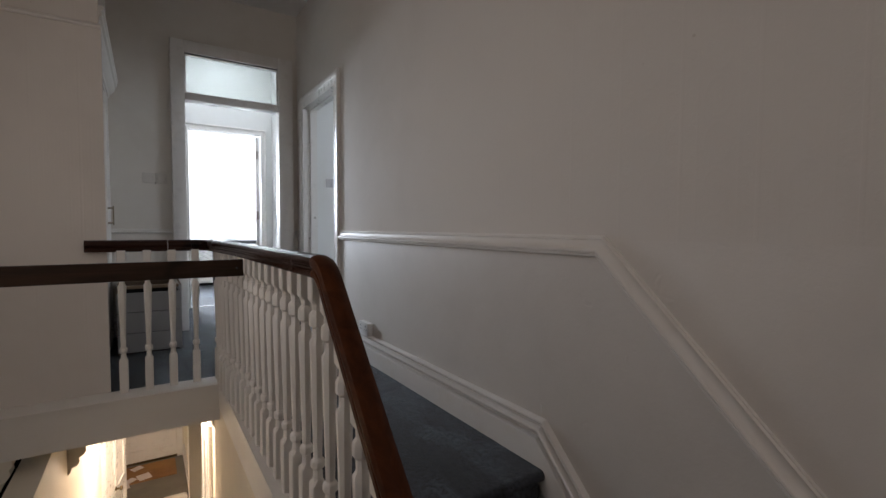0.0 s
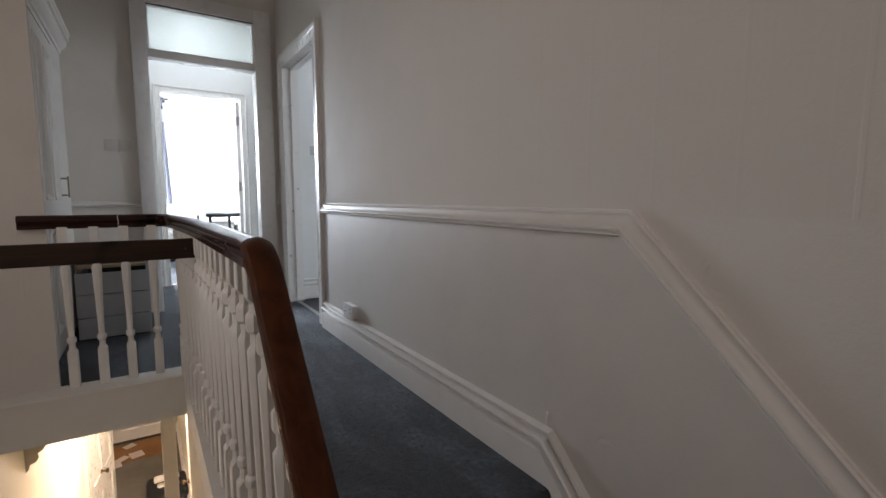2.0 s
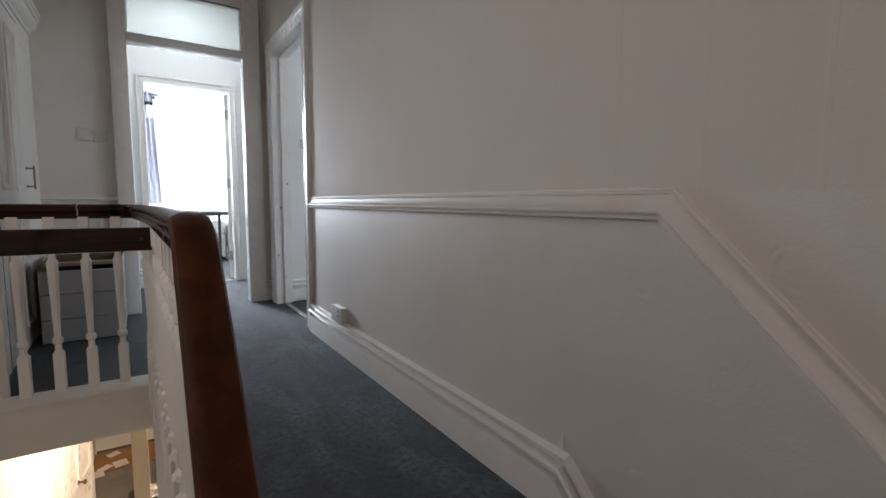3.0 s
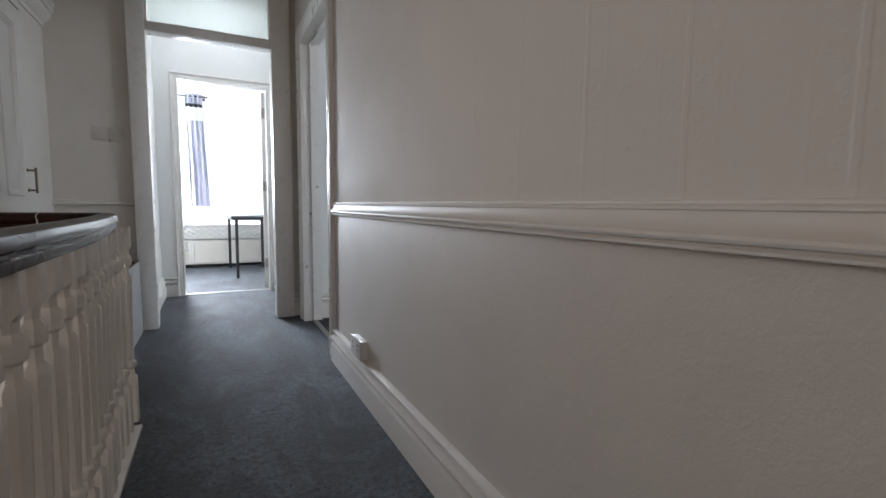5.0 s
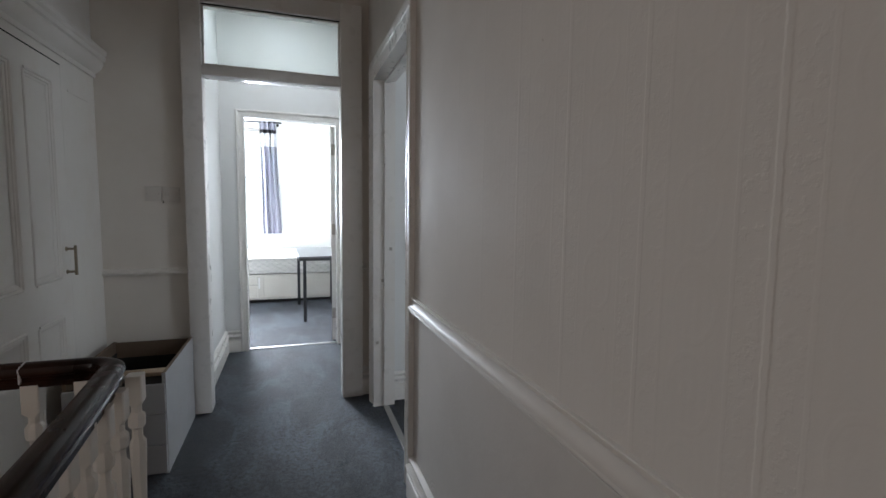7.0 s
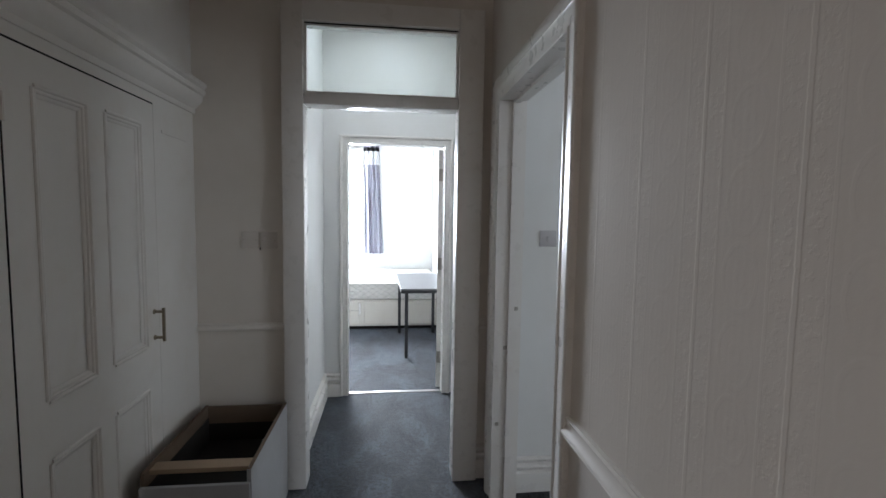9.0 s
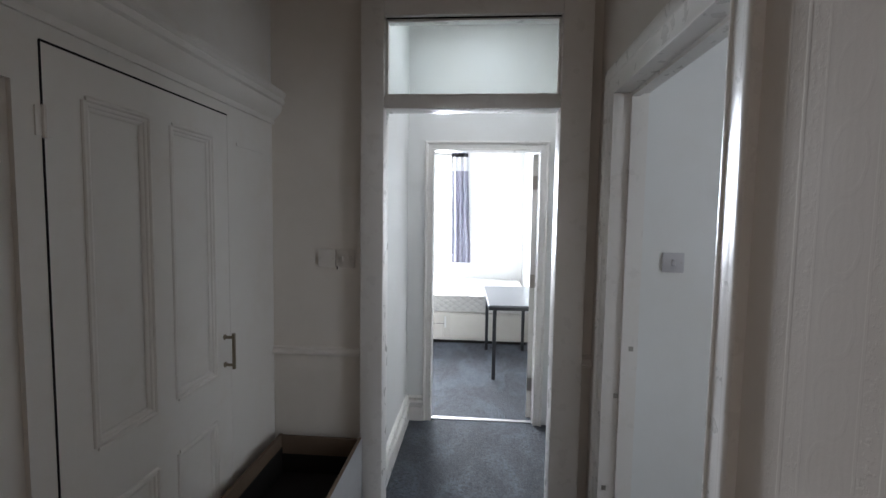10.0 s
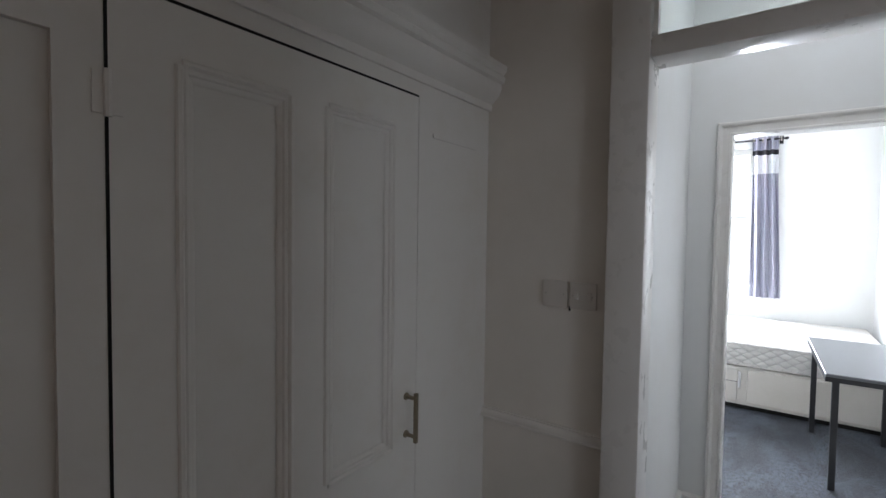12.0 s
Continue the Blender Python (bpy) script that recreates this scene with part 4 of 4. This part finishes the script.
def corbel(name, x, y, z, sign, label):
    t = thing(name, (x, y, z - 0.22), label, "corbel", "arch corbels")
    b = bmesh.new()
    a = [b.verts.new((x + sign * p, y, z + q)) for p, q in SCROLL]
    c = [b.verts.new((x + sign * p, y + 0.09, z + q)) for p, q in SCROLL]
    k = len(a)
    b.faces.new(a)
    b.faces.new(c[::-1])
    for i in range(k):
        b.faces.new((a[i], a[(i + 1) % k], c[(i + 1) % k], c[i]))
    part("scroll", b, HALL_WALL, t)


corbel("arch_corbel", -0.35, 3.62, -0.45, 1, "cream plaster scroll corbel on the hall wall")
corbel("arch_corbel", 0.58, 3.62, -0.45, -1, "cream plaster scroll corbel on the hall wall")
setting("wall_hall_arch", boxes((-0.35, 0.60, 3.62, 3.71, -0.45, -0.25)), HALL_WALL, "cream plaster arch beam")
setting("trim_hall_pilaster", boxes((0.515, 0.60, 3.62, 3.71, HZ, -0.67)), HALL_WALL, "cream pilaster under the corbel")
corbel("fascia_bracket", -0.58, YE + 0.01, -0.222, 1, "painted scroll bracket under the landing edge")


def hall_door(name, x, y0, y1, sign, label, knob, ajar):
    t = thing(name, (x, y0, HZ), label, "door", "", "structure")
    hs = [(y0 + 0.11, (y0 + y1) / 2 - 0.05, HZ + 0.95, HZ + 1.85), ((y0 + y1) / 2 + 0.05, y1 - 0.11, HZ + 0.95, HZ + 1.85), (y0 + 0.11, (y0 + y1) / 2 - 0.05, HZ + 0.2, HZ + 0.75), ((y0 + y1) / 2 + 0.05, y1 - 0.11, HZ + 0.2, HZ + 0.75)]
    xa, xb = (x, x + sign * 0.035)
    part("leaf", panel_door(y0, y1, HZ + 0.01, HZ + 2.0, hs, min(xa, xb), max(xa, xb)), GLOSS, t)
    for a, b, c, d in hs:
        part("panel", boxes((min(x, x + sign * 0.018), max(x, x + sign * 0.018), a, b, c, d)), GLOSS, t)
    kb = bmesh.new()
    disc_stack(kb, [(x + sign * 0.035, 0.024), (x + sign * 0.042, 0.024), (x + sign * 0.05, 0.011), (x + sign * 0.075, 0.012), (x + sign * 0.085, 0.026), (x + sign * 0.10, 0.027), (x + sign * 0.108, 0.014)], (0, knob, HZ + 0.98), 12, 0)
    part("knob", kb, BRASS, t, "aged brass door knob", True)
    t.rotation_euler = (0, 0, radians(ajar))
    xs = sorted((x, x + sign * 0.03))
    setting("trim_" + name, boxes((*xs, y0 - 0.1, y0 - 0.004, HZ, HZ + 2.1), (*xs, y1 + 0.004, y1 + 0.1, HZ, HZ + 2.1), (*xs, y0 - 0.004, y1 + 0.004, HZ + 2.004, HZ + 2.1)), GLOSS, "white door architrave")


hall_door("door_hall_left", -0.349, 5.98, 6.92, 1, "white panelled hall door standing ajar", 6.36, -9)
hall_door("door_hall_right", 0.599, 4.9, 5.7, -1, "closed white panelled hall door", 5.62, 0)
fd = thing("door_front", (0.06, 9.16, HZ), "white panelled front door", "door", "", "structure")
fdh = [(-0.20, 0.03, HZ + 0.22, HZ + 0.72), (0.11, 0.36, HZ + 0.22, HZ + 0.72), (-0.20, 0.03, HZ + 0.95, HZ + 1.8), (0.11, 0.36, HZ + 0.95, HZ + 1.8)]
fb = panel_door(-0.32, 0.48, HZ + 0.03, HZ + 2.0, fdh, 0.0, 0.04)
for v in fb.verts:
    v.co = Vector((v.co.y, 9.155 - v.co.x, v.co.z))
part("leaf", fb, GLOSS, fd)
for a, b, c, d in fdh:
    part("panel", boxes((a, b, 9.135, 9.155, c, d)), GLOSS, fd)
part("threshold", softbox(-0.34, 0.50, 9.10, 9.158, HZ, HZ + 0.035, 0.004, 1), BRASS, fd)
part("architrave", boxes((0.484, 0.57, 9.09, 9.158, HZ, HZ + 2.1), (-0.347, -0.324, 9.09, 9.158, HZ, HZ + 2.1)), GLOSS, fd)
setting("baseboard_hall_left", sweep(bmesh.new(), SKIRT, [(-0.35, 2.6, HZ), (-0.35, 5.87, HZ)], (1, 0, 0)), GLOSS, "white hall skirting board", True)
setting("trim_hall_dado_left", sweep(bmesh.new(), dado_prof(), [(-0.35, 2.6, HZ + 0.95), (-0.35, 5.87, HZ + 0.95)], (1, 0, 0)), GLOSS, "white hall dado rail", True)
setting("baseboard_hall_right", sweep(bmesh.new(), SKIRT, [(0.60, 9.1, HZ), (0.60, 5.81, HZ)], nx), GLOSS, "white hall skirting board", True)
dm = thing("doormat", (0.12, 8.8, HZ), "brown coir doormat inside the front door", "doormat")
part("coir_pad", softbox(-0.335, 0.45, 8.42, 9.03, HZ, HZ + 0.014, 0.004, 1), MAT, dm)
for x, y, w, h, a in ((-0.10, 8.92, 0.16, 0.13, 32), (0.0, 8.57, 0.18, 0.20, 14), (-0.28, 8.38, 0.17, 0.20, 12), (-0.19, 8.52, 0.17, 0.12, 40)):
    lt = thing("letter", (x, y, HZ + 0.015), "unopened white envelope on the hall floor", "letter", "letters on the mat")
    part("envelope", boxes((x - w / 2, x + w / 2, y - h / 2, y + h / 2, HZ + 0.0145 + 0.0045 * (a > 35), HZ + 0.0185 + 0.0045 * (a > 35))), LETTER, lt)
    lt.rotation_euler = (0, 0, radians(a))
bag = thing("holdall_bag", (0.36, 7.0, HZ), "black holdall bag with cream cloth on top", "bag")
bg = softbox(0.13, 0.60, 6.70, 7.28, HZ, HZ + 0.26, 0.07, 3)
part("body", bg, BAG_DARK, bag, "", True)
for (x0, x1, y0, y1, z0, z1) in ((0.22, 0.52, 7.08, 7.20, 0.20, 0.30), (0.25, 0.40, 6.93, 7.06, 0.20, 0.275), (0.36, 0.50, 6.90, 7.09, 0.20, 0.285)):
    cb = softbox(x0, x1, y0, y1, HZ + z0, HZ + z1, 0.035, 3)
    for v in cb.verts:
        v.co += Vector(noise.noise_vector(v.co * 9.0)) * 0.018
    part("cloth", cb, BAG_PALE, bag, "folded cream cloth", True)
pd = thing("pendant_lamp", (0.27, 5.3, -0.27), "white pendant lamp with a warm bulb on the hall ceiling", "lamp")
pb = bmesh.new()
disc_stack(pb, [(-0.27, 0.045), (-0.285, 0.04), (-0.29, 0.004), (-0.56, 0.004), (-0.57, 0.018), (-0.63, 0.02)], (0.27, 5.3, 0), 12)
part("flex", pb, PLASTIC, pd, "", True)
bb = bmesh.new()
disc_stack(bb, [(-0.63, 0.012), (-0.65, 0.022), (-0.67, 0.026), (-0.685, 0.022), (-0.695, 0.008)], (0.27, 5.3, 0), 12)
part("bulb", bb, BULB, pd, "lit bulb", True)

pl = thing("ceiling_lamp", (0.85, 5.25, 2.95), "round white flush ceiling lamp in the passage", "lamp")
part("base", disc_stack(bmesh.new(), [(2.95, 0.15), (2.985, 0.15), (3.0, 0.14)], (0.85, 5.25, 0), 24), PLASTIC, pl, "", True)
part("diffuser", disc_stack(bmesh.new(), [(2.938, 0.10), (2.942, 0.135), (2.95, 0.145)], (0.85, 5.25, 0), 24), BULB_COOL, pl, "lit diffuser", True)
